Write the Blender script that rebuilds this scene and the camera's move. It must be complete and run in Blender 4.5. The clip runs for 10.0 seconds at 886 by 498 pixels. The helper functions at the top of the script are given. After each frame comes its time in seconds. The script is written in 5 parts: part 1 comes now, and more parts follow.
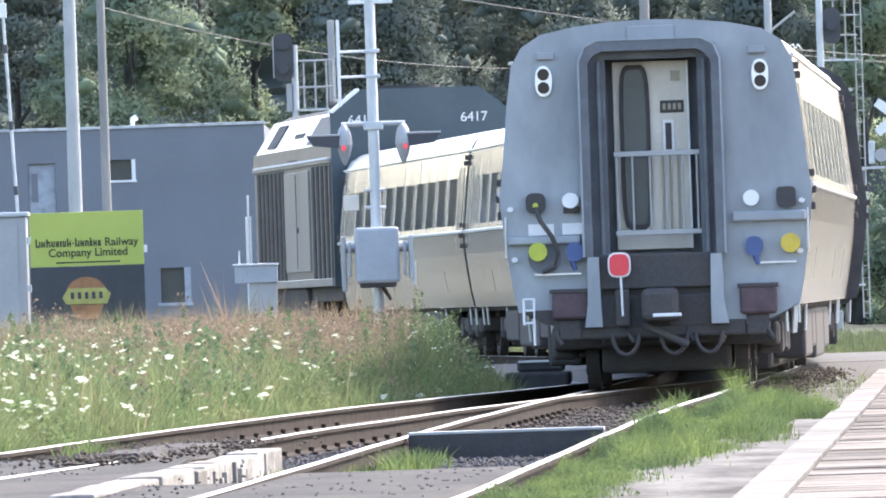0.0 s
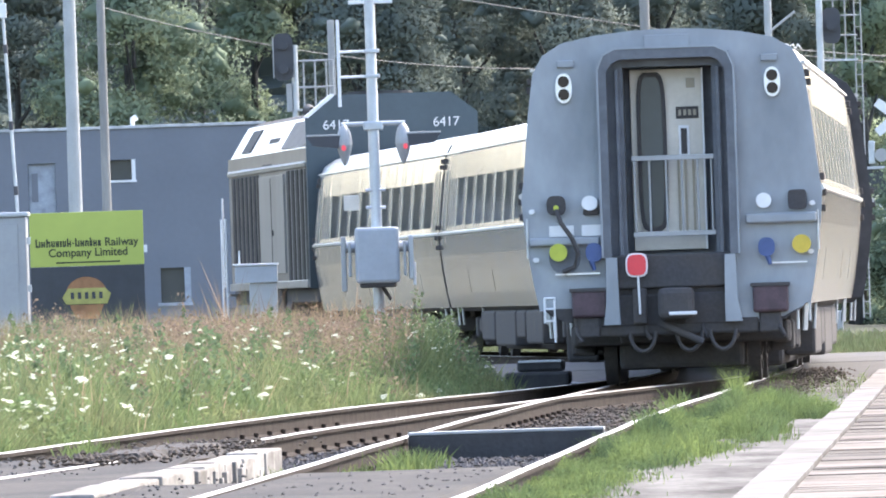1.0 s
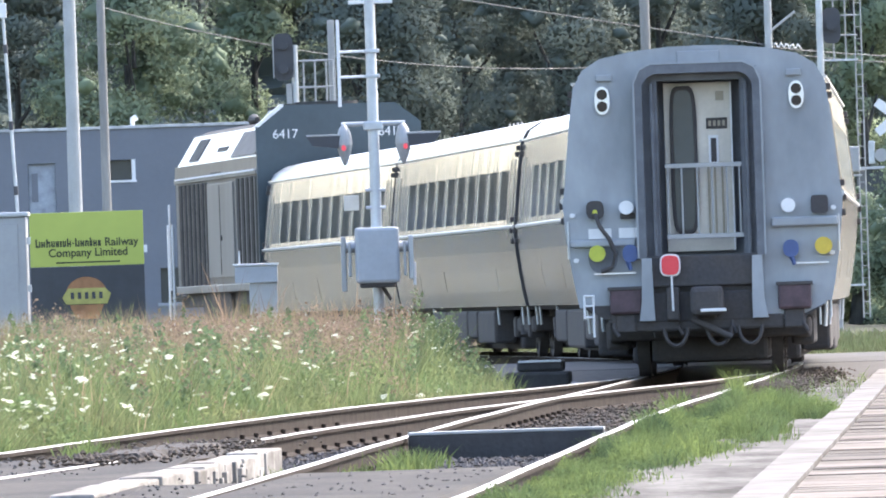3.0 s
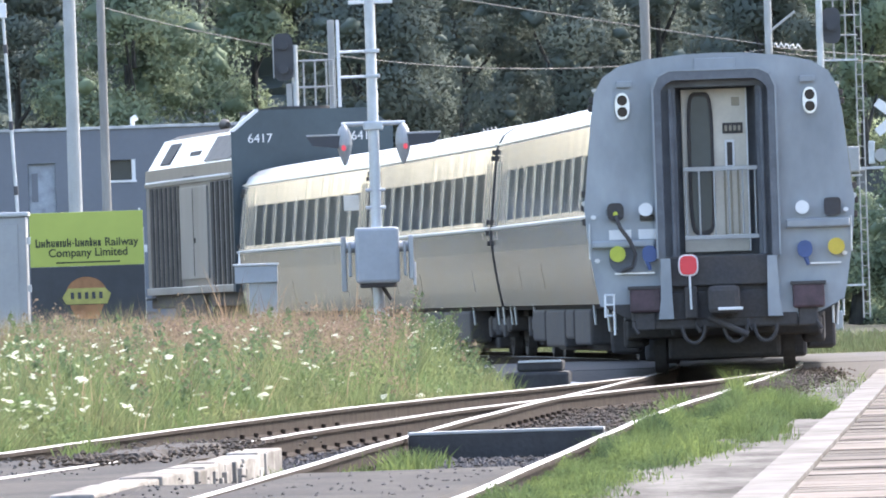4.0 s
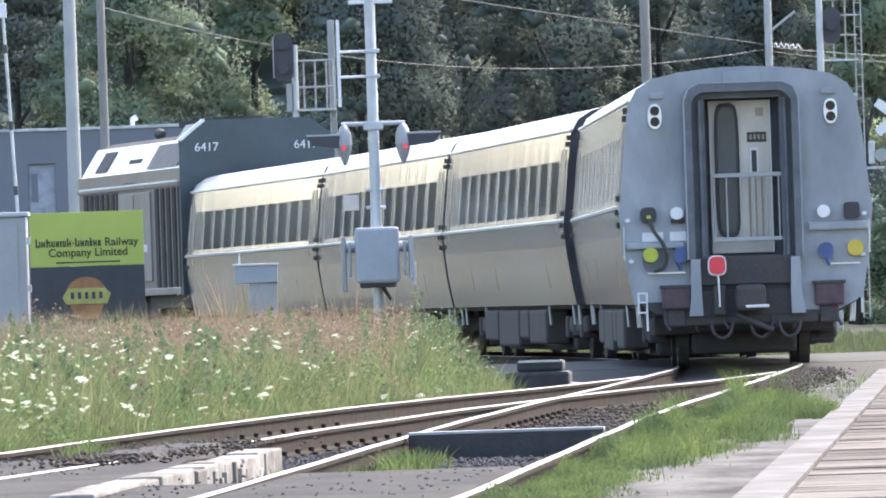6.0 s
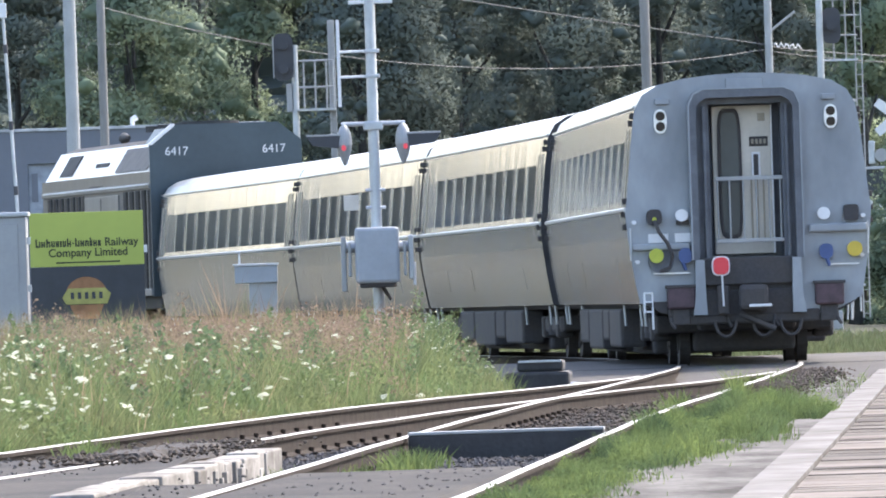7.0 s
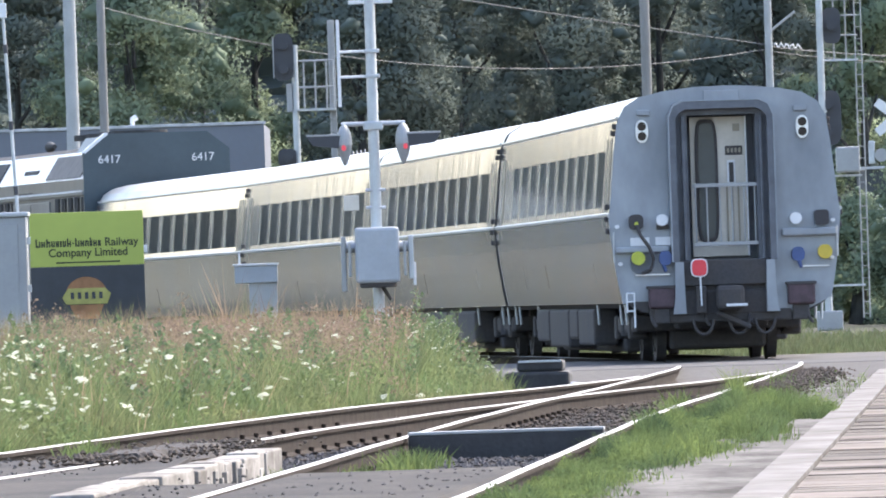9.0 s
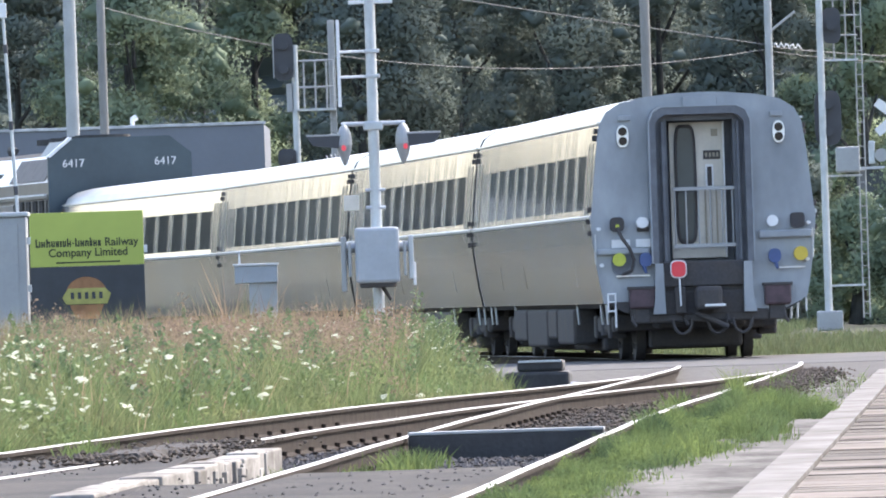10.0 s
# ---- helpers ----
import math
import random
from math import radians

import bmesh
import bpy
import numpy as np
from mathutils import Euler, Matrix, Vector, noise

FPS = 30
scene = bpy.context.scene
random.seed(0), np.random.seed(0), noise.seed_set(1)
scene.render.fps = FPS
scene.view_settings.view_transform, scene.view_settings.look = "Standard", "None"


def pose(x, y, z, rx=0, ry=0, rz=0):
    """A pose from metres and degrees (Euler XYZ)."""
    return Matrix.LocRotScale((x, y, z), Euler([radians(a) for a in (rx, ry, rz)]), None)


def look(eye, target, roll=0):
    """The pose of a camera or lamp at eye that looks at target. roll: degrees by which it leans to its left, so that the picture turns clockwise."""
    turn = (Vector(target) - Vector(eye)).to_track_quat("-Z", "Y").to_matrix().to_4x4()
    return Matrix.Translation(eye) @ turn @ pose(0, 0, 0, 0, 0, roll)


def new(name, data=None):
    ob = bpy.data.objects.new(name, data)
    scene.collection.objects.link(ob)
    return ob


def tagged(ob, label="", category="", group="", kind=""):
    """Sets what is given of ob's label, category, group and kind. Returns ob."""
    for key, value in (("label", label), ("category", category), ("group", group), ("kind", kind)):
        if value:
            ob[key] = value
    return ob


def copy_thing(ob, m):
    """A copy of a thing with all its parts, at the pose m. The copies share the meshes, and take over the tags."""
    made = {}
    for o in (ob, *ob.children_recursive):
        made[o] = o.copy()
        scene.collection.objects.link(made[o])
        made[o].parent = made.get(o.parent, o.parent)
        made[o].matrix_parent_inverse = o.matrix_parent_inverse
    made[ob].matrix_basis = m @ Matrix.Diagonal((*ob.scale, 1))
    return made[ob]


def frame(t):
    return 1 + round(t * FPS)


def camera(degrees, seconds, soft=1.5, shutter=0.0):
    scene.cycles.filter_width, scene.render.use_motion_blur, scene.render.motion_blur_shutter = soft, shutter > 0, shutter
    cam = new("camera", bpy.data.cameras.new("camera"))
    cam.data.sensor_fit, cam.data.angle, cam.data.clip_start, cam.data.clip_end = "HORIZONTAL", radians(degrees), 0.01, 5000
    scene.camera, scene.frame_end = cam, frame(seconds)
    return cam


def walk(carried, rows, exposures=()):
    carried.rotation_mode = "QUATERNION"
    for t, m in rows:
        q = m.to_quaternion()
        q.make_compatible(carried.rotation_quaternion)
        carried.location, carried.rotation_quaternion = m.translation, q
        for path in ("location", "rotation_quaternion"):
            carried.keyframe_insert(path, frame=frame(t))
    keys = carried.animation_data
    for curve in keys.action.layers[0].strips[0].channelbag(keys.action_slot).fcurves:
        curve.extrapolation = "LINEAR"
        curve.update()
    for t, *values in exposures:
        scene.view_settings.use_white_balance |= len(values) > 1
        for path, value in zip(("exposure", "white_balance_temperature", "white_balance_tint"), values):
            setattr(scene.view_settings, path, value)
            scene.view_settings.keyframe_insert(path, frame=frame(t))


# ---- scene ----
# ---- camera ----
cam = camera(3.798, 10.0, soft=1.9)
EYE = (0.0, 0.0, 0.988)
CAM_POSE = look(EYE, (0.0, 1000.0, 0.988 + 3.371), roll=-1.89)
walk(cam, [(0.0, CAM_POSE), (10.0, CAM_POSE)], exposures=[(0.0, 2.32, 6580, 14), (2.5, 2.26, 6580, 14), (5.5, 2.07, 6600, 14), (7.5, 1.93, 6600, 14), (10.0, 1.95, 6600, 14)])

# ---- world and sun ----
SUN_AZ, SUN_EL = radians(42), radians(46)   # clockwise from +Y, above the horizon
world = bpy.data.worlds.new("sky")
scene.world = world
world.use_nodes = True
wn = world.node_tree
sky = wn.nodes.new("ShaderNodeTexSky")
sky.sky_type = 'NISHITA'
sky.sun_disc = False
sky.sun_elevation, sky.sun_rotation = SUN_EL, SUN_AZ
sky.air_density, sky.dust_density = 1.0, 2.6
wn.links.new(sky.outputs[0], wn.nodes["Background"].inputs[0])
wn.nodes["Background"].inputs[1].default_value = 0.15
sun = new("sun", bpy.data.lights.new("sun", 'SUN'))
sun.data.energy, sun.data.angle, sun.data.color = 1.75, radians(0.6), (1.0, 0.94, 0.84)
sun.matrix_world = look((math.sin(SUN_AZ) * math.cos(SUN_EL) * 100, math.cos(SUN_AZ) * math.cos(SUN_EL) * 100, math.sin(SUN_EL) * 100), (0, 0, 0))


# ---- materials ----
def mat(name, color, rough=0.6, metal=0.0, spots=0.25, scale=3.0, fine=40.0, bump=0.0, rand=0.0, second=None, spec=0.5, stretch=(1, 1, 1), glow=None, through_light=0.0, wave=0.0, coat=0.0, world_size=False):
    """A surface with a coarse and a fine variation of its colour, and fine relief. second: the colour of its stains. rand: how far alike pieces differ."""
    m = bpy.data.materials.new(name)
    m.use_nodes = True
    nt, lk = m.node_tree, m.node_tree.links.new
    b = nt.nodes["Principled BSDF"]
    b.inputs["Roughness"].default_value, b.inputs["Metallic"].default_value = rough, metal
    b.inputs["Specular IOR Level"].default_value = spec
    tc = nt.nodes.new("ShaderNodeTexCoord")
    mp = nt.nodes.new("ShaderNodeMapping")
    mp.inputs["Scale"].default_value = stretch
    if world_size:
        lk(nt.nodes.new("ShaderNodeNewGeometry").outputs["Position"], mp.inputs[0])
    else:
        lk(tc.outputs["Object"], mp.inputs[0])
    n1, n2 = nt.nodes.new("ShaderNodeTexNoise"), nt.nodes.new("ShaderNodeTexNoise")
    n1.inputs["Scale"].default_value, n1.inputs["Detail"].default_value = scale, 5
    n2.inputs["Scale"].default_value, n2.inputs["Detail"].default_value = fine, 3
    lk(mp.outputs[0], n1.inputs[0]), lk(mp.outputs[0], n2.inputs[0])
    ramp = nt.nodes.new("ShaderNodeMapRange")
    ramp.inputs[1].default_value, ramp.inputs[2].default_value = 0.35, 0.7
    lk(n1.outputs[0], ramp.inputs[0])
    mix = nt.nodes.new("ShaderNodeMix")
    mix.data_type = 'RGBA'
    dark = second or tuple(c * (1 - spots * 1.6) if spots < 0.6 else c * 0.1 for c in color)
    mix.inputs[6].default_value, mix.inputs[7].default_value = (*color, 1), (*dark, 1)
    lk(ramp.outputs[0], mix.inputs[0])
    hsv = nt.nodes.new("ShaderNodeHueSaturation")
    val = nt.nodes.new("ShaderNodeMapRange")
    val.inputs[3].default_value, val.inputs[4].default_value = 1 - spots * 0.8, 1 + spots * 0.8
    lk(n2.outputs[0], val.inputs[0])
    out = val.outputs[0]
    if rand:
        oi = nt.nodes.new("ShaderNodeObjectInfo")
        mr = nt.nodes.new("ShaderNodeMapRange")
        mr.inputs[3].default_value, mr.inputs[4].default_value = 1 - rand, 1 + rand
        lk(oi.outputs["Random"], mr.inputs[0])
        mul = nt.nodes.new("ShaderNodeMath")
        mul.operation = 'MULTIPLY'
        lk(out, mul.inputs[0]), lk(mr.outputs[0], mul.inputs[1])
        out = mul.outputs[0]
    lk(out, hsv.inputs["Value"]), lk(mix.outputs[2], hsv.inputs["Color"])
    lk(hsv.outputs[0], b.inputs["Base Color"])
    if bump:
        bp = nt.nodes.new("ShaderNodeBump")
        bp.inputs["Strength"].default_value, bp.inputs["Distance"].default_value = bump, 0.02
        lk(n2.outputs[0], bp.inputs["Height"]), lk(bp.outputs[0], b.inputs["Normal"])
    b.inputs["Coat Weight"].default_value, b.inputs["Coat Roughness"].default_value = coat, 0.1
    if wave:
        n3 = nt.nodes.new("ShaderNodeTexNoise")
        n3.inputs["Scale"].default_value, n3.inputs["Detail"].default_value = 1.1, 1
        bp = nt.nodes.new("ShaderNodeBump")
        bp.inputs["Strength"].default_value, bp.inputs["Distance"].default_value = wave, 0.02
        ms = nt.nodes.new("ShaderNodeMapping")
        ms.inputs["Scale"].default_value = (1, 1.9, 0.4)
        lk(tc.outputs["Object"], ms.inputs[0]), lk(ms.outputs[0], n3.inputs[0]), lk(n3.outputs[0], bp.inputs["Height"]), lk(bp.outputs[0], b.inputs["Normal"])
    if glow:
        b.inputs["Emission Color"].default_value, b.inputs["Emission Strength"].default_value = (*glow[:3], 1), glow[3]
    if through_light:
        tr = nt.nodes.new("ShaderNodeBsdfTranslucent")
        ms = nt.nodes.new("ShaderNodeMixShader")
        ms.inputs[0].default_value = through_light
        lk(hsv.outputs[0], tr.inputs[0]), lk(b.outputs[0], ms.inputs[1]), lk(tr.outputs[0], ms.inputs[2])
        lk(ms.outputs[0], nt.nodes["Material Output"].inputs[0])
    return m


def leaf_mat(name, color, second, vary=0.5, through_light=0.4, scale=0.25, stretch=(1, 0.2, 1)):
    """Foliage that differs from leaf to leaf and from patch to patch."""
    m = mat(name, color, 0.8, 0, 0.15, scale, 2.0, second=second, through_light=through_light, spec=0.1, stretch=stretch)
    nt, lk = m.node_tree, m.node_tree.links.new
    geo = nt.nodes.new("ShaderNodeNewGeometry")
    mr = nt.nodes.new("ShaderNodeMapRange")
    mr.inputs[3].default_value, mr.inputs[4].default_value = 1 - vary, 1 + vary
    lk(geo.outputs["Random Per Island"], mr.inputs[0])
    hsv = [n for n in nt.nodes if n.bl_idname == "ShaderNodeHueSaturation"][0]
    lk(mr.outputs[0], hsv.inputs["Value"])
    return m


M_GREY = mat("grey_end_paint", (0.315, 0.343, 0.362), 0.42, 0, 0.17, 1.3, 9, 0.05, second=(0.205, 0.226, 0.245), stretch=(1, 1, 0.55))
M_DARK = mat("dark_rubber_frame", (0.135, 0.147, 0.165), 0.6, 0, 0.2, 4, 30)
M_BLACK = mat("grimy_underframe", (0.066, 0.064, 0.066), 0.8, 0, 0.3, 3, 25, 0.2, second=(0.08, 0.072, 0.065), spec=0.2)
M_CREAM = mat("champagne_car_paint", (0.69, 0.695, 0.69), 0.15, 0.75, 0.08, 0.6, 7, 0, second=(0.64, 0.625, 0.58), stretch=(1, 0.6, 0.6), wave=0.45)
M_ROOF = mat("pale_car_roof", (0.53, 0.535, 0.525), 0.32, 0.4, 0.1, 0.9, 10)
# Darker than M_CREAM: shade of the down-facing lower side is in the colour.
M_SKIRT = mat("stained_beige_shaded_lower_paint", (0.53, 0.525, 0.505), 0.17, 0.72, 0.18, 0.45, 5, 0, second=(0.50, 0.435, 0.35), stretch=(1, 0.8, 0.5), wave=0.5)
M_GLASS = mat("tinted_window_glass", (0.085, 0.09, 0.084), 0.09, 0, 0.05, 2, 8, spec=0.3, wave=0.12)
M_MULL = mat("window_frame_trim", (0.30, 0.27, 0.21), 0.4, 0.2, 0.1)
M_DOOR = mat("beige_vestibule_door", (0.62, 0.58, 0.50), 0.5, 0, 0.12, 2.2, 20)
M_CHROME = mat("brushed_bezel", (0.75, 0.77, 0.8), 0.3, 0.8, 0.05)
M_LENS = mat("dark_marker_lens", (0.018, 0.014, 0.016), 0.15, 0, 0.05)
M_WHITE = mat("weathered_white_paint", (0.75, 0.76, 0.76), 0.5, 0, 0.08)
M_RED = mat("red_marker_paint", (0.75, 0.06, 0.07), 0.5, 0, 0.08, 5)
M_MAROON = mat("faded_maroon_box", (0.085, 0.052, 0.06), 0.6, 0, 0.3, 6)
M_YELLOW = mat("yellow_cap", (0.62, 0.46, 0.06), 0.5, 0, 0.1, 8)
M_LIME = mat("lime_cap", (0.46, 0.50, 0.06), 0.5, 0, 0.1, 8)
M_BLUE = mat("blue_cap", (0.06, 0.10, 0.24), 0.5, 0, 0.1, 8)
M_STEEL = mat("galvanised_steel", (0.50, 0.53, 0.55), 0.42, 0.55, 0.12, 3, 30)
M_BOX = mat("blue_grey_cabinet_paint", (0.38, 0.41, 0.435), 0.45, 0.05, 0.1, 2, 20)
M_LOCO_GREY = mat("locomotive_grey_paint", (0.13, 0.128, 0.128), 0.35, 0.2, 0.2, 1.0, 9, second=(0.09, 0.088, 0.088), stretch=(1, 1, 0.3), wave=0.2)
M_LOCO_PALE = mat("locomotive_pale_band", (0.74, 0.70, 0.65), 0.28, 0.3, 0.1, 1.2, 9)
M_LOCO_PANEL = mat("locomotive_side_panel", (0.25, 0.25, 0.25), 0.35, 0.2, 0.18, 0.8, 9, second=(0.17, 0.168, 0.165), stretch=(1, 1, 0.3), wave=0.2)
M_LOCO_BROWN = mat("locomotive_rib_paint", (0.16, 0.14, 0.125), 0.6, 0, 0.2, spec=0.2)
M_LOCO_TEAL = mat("locomotive_dark_teal", (0.055, 0.08, 0.095), 0.4, 0.05, 0.15, 1, 9)
M_LOCO_DARK = mat("locomotive_seams", (0.07, 0.068, 0.066), 0.7, spec=0.2)
M_RAIL_TOP = mat("worn_rail_head", (0.44, 0.43, 0.41), 0.4, 0.3, 0.25, 2.5, 30, second=(0.30, 0.27, 0.235), stretch=(1, 0.3, 1))
M_RAIL = mat("rusty_rail_web", (0.042, 0.033, 0.027), 0.9, 0, 0.25, 5, 40, 0.2, spec=0.1)
M_TIE = mat("weathered_tie_timber", (0.06, 0.05, 0.041), 0.9, 0, 0.3, 4, 30, 0.4, rand=0.35, spec=0.1)
M_BALLAST = mat("grey_ballast", (0.085, 0.082, 0.082), 0.95, 0, 0.5, 2, 18, 0.9, second=(0.06, 0.055, 0.05), spec=0.1)
M_STONE = mat("crushed_stone", (0.12, 0.117, 0.118), 0.95, 0, 0.35, 6, 40, 0.3, spec=0.15)
M_RUBBLE = mat("brown_track_rubble", (0.125, 0.105, 0.088), 0.95, 0, 0.4, 3, 25, 0.4, second=(0.08, 0.068, 0.058), spec=0.1)
M_ASPHALT = mat("worn_asphalt", (0.045, 0.044, 0.045), 0.95, 0, 0.4, 1.8, 22, 0.6, second=(0.075, 0.071, 0.065), spec=0.1, stretch=(1, 0.3, 1))
M_ROAD = mat("sun_bleached_road", (0.10, 0.099, 0.10), 0.9, 0, 0.2, 0.5, 14, 0.3, spec=0.2)
M_RAMP = mat("dusty_road_gravel", (0.105, 0.102, 0.098), 0.95, 0, 0.35, 0.8, 12, 0.5, second=(0.09, 0.086, 0.082), spec=0.1, stretch=(1, 0.3, 1))
M_SLAB = mat("pale_platform_slab", (0.165, 0.147, 0.13), 0.9, 0, 0.3, 1.2, 9, 0.2, rand=0.5, spec=0.1, second=(0.10, 0.085, 0.072), stretch=(1, 0.3, 1), world_size=True)
M_EDGE = mat("white_platform_edge", (0.215, 0.208, 0.198), 0.9, 0, 0.25, 1.6, 9, 0.15, rand=0.06, spec=0.1, second=(0.12, 0.11, 0.10), stretch=(1, 0.35, 1), world_size=True)
M_JOINT = mat("dirty_joint_bed", (0.11, 0.10, 0.09), 0.9)
M_GROUND = mat("dry_field_soil", (0.062, 0.068, 0.046), 0.95, 0, 0.35, 0.35, 6, 0.4, second=(0.078, 0.074, 0.056), spec=0.1)
M_SIGN = mat("lime_sign_face", (0.42, 0.48, 0.095), 0.5, 0, 0.05, 1.5, 12)
M_SIGN_DARK = mat("dark_sign_face", (0.05, 0.055, 0.06), 0.6, 0, 0.15)
M_LETTER = mat("sign_lettering", (0.04, 0.05, 0.02), 0.6)
M_ORANGE = mat("orange_sign_emblem", (0.36, 0.17, 0.07), 0.6, 0, 0.2, 6)
M_EMBLEM = mat("yellow_sign_emblem", (0.46, 0.43, 0.12), 0.6, 0, 0.2, 6)
M_CABINET = mat("grey_equipment_case", (0.36, 0.37, 0.37), 0.5, 0.2, 0.1, 1.2, 14)
M_WOODPOLE = mat("grey_utility_pole_wood", (0.30, 0.29, 0.27), 0.85, 0, 0.2, 2, 20, 0.3, stretch=(1, 1, 0.15))
M_CONCRETE = mat("pale_concrete_pole", (0.42, 0.43, 0.42), 0.7, 0, 0.1, 2, 20)
# Wall paint is raised in tone to imitate haze over the building.
M_WALL = mat("slate_blue_wall_paint", (0.165, 0.18, 0.205), 0.7, 0, 0.08, 0.5, 6, second=(0.148, 0.162, 0.186))
M_SHED = mat("dark_shed_cladding", (0.055, 0.065, 0.066), 0.6, 0, 0.2, 0.8, 8, stretch=(1, 1, 0.3))
M_COPING = mat("pale_roof_coping", (0.55, 0.57, 0.58), 0.5, 0.2)
M_BDOOR = mat("pale_grey_door_paint", (0.36, 0.40, 0.45), 0.5)
M_BLACKPAINT = mat("black_signal_paint", (0.05, 0.052, 0.06), 0.5, 0, 0.1)
M_REDGLOW = mat("red_flasher_lens", (0.30, 0.03, 0.05), 0.3, glow=(1.0, 0.10, 0.14, 0.16))
M_CABLE = mat("grey_cable", (0.17, 0.17, 0.17), 0.6)
M_TIMBER = mat("bleached_crossing_timber", (0.34, 0.325, 0.30), 0.9, 0, 0.45, 2.5, 18, 0.5, stretch=(1, 0.25, 1), spec=0.1, second=(0.13, 0.12, 0.105), rand=0.15, world_size=True)
M_BELLOWS = mat("dull_bellows_and_gap_shade", (0.085, 0.085, 0.088), 0.95, 0, 0.2, 4, 20, spec=0.1)
M_PLATE = mat("dark_end_timber", (0.04, 0.04, 0.042), 0.7, 0, 0.25, 5, 30, 0.2)
M_BARK = mat("grey_bark", (0.05, 0.05, 0.046), 0.9, 0, 0.3, 2, 12, 0.5)
M_DOORGLASS = mat("grey_green_door_glass", (0.07, 0.085, 0.088), 0.2, 0, 0.1, 1.5, 8)
# Tree leaves are paled and greyed so their colour stands in for haze.
L_TREE = leaf_mat("hazed_dark_tree_leaves", (0.162, 0.195, 0.165), (0.125, 0.152, 0.134), 0.06, 0.30, 0.22, (1, 1, 1))
L_TREE2 = leaf_mat("hazed_bright_tree_leaves", (0.21, 0.265, 0.165), (0.155, 0.20, 0.15), 0.07, 0.32, 0.3, (1, 1, 1))
L_GRASS = leaf_mat("meadow_grass", (0.15, 0.205, 0.085), (0.20, 0.205, 0.105), 0.3, 0.45, 1.6)
L_BROAD = leaf_mat("meadow_herb_leaves", (0.13, 0.19, 0.085), (0.21, 0.23, 0.105), 0.35, 0.45, 1.3)
L_SEED = leaf_mat("reddish_seed_heads", (0.245, 0.18, 0.14), (0.225, 0.19, 0.13), 0.3, 0.45, 0.5)
L_WEED = leaf_mat("tall_weed_leaves", (0.17, 0.225, 0.115), (0.11, 0.155, 0.085), 0.35, 0.4, 3.0)
L_SHORT = leaf_mat("fresh_trackside_grass", (0.175, 0.225, 0.075), (0.075, 0.115, 0.055), 0.4, 0.35, 1.6)
L_VERGE = leaf_mat("dull_verge_grass", (0.12, 0.155, 0.075), (0.13, 0.14, 0.08), 0.3, 0.35, 0.4)
L_DRY = leaf_mat("dry_seed_grass", (0.30, 0.215, 0.15), (0.26, 0.215, 0.13), 0.3, 0.45, 0.5)
L_FLOWER = leaf_mat("white_umbels", (0.72, 0.73, 0.58), (0.62, 0.65, 0.48), 0.15, 0.35, 1.0)


# ---- mesh helpers ----
def mesh_of(bm, name, material):
    me = bpy.data.meshes.new(name)
    bm.normal_update()
    bm.to_mesh(me)
    bm.free()
    for one in (material if isinstance(material, (list, tuple)) else [material]):
        me.materials.append(one)
    return me


def part(name, bm, material, parent=None, label=""):
    ob = new(name, mesh_of(bm, name, material))
    ob.parent = parent
    return tagged(ob, label)


def thing(name, label, category, at=(0, 0, 0), turn=0, group="", kind=""):
    ob = new(name)
    ob.empty_display_size = 0.2
    ob.matrix_world = pose(*at, 0, 0, turn)
    return tagged(ob, label, category, group, kind)


def box(x0, x1, y0, y1, z0, z1, bevel=0.0, bm=None, m=None):
    bm = bm or bmesh.new()
    r = bmesh.ops.create_cube(bm, size=1)
    bmesh.ops.scale(bm, vec=(x1 - x0, y1 - y0, z1 - z0), verts=r["verts"])
    bmesh.ops.translate(bm, vec=((x0 + x1) / 2, (y0 + y1) / 2, (z0 + z1) / 2), verts=r["verts"])
    if m:
        bmesh.ops.transform(bm, matrix=m, verts=r["verts"])
    if bevel:
        edges = list({e for v in r["verts"] for e in v.link_edges})
        bmesh.ops.bevel(bm, geom=edges, offset=bevel, segments=2, affect='EDGES', profile=0.5)
    return bm


def tube(a, b, r0, r1=None, seg=12, bm=None, caps=True):
    """A round bar from a to b, tapering from r0 to r1."""
    bm = bm or bmesh.new()
    a, b = Vector(a), Vector(b)
    r = bmesh.ops.create_cone(bm, cap_ends=caps, segments=seg, radius1=r0, radius2=r0 if r1 is None else r1, depth=(b - a).length)
    q = (b - a).to_track_quat("Z", "Y").to_matrix().to_4x4()
    bmesh.ops.transform(bm, matrix=Matrix.Translation((a + b) / 2) @ q, verts=r["verts"])
    return bm


def prism(outline, axis, lo, hi, bm=None):
    """A flat outline of (a, b) pairs drawn out along an axis from lo to hi."""
    bm = bm or bmesh.new()
    put = {"x": lambda a, b, c: (c, a, b), "y": lambda a, b, c: (a, c, b), "z": lambda a, b, c: (a, b, c)}[axis]
    v0 = [bm.verts.new(put(a, b, lo)) for a, b in outline]
    v1 = [bm.verts.new(put(a, b, hi)) for a, b in outline]
    bm.faces.new(v0), bm.faces.new(v1[::-1])
    n = len(outline)
    for i in range(n):
        bm.faces.new((v0[i], v1[i], v1[(i + 1) % n], v0[(i + 1) % n]))
    bmesh.ops.recalc_face_normals(bm, faces=bm.faces[:])
    return bm


def oval(w, h, n=20, corner=2.6):
    """A rounded rectangle as an outline."""
    out = []
    for i in range(n):
        a = 2 * math.pi * (i + 0.5) / n
        c, s = math.cos(a), math.sin(a)
        out.append((w / 2 * math.copysign(abs(c) ** (2 / corner), c), h / 2 * math.copysign(abs(s) ** (2 / corner), s)))
    return out


def shift(outline, dx, dz):
    return [(a + dx, b + dz) for a, b in outline]


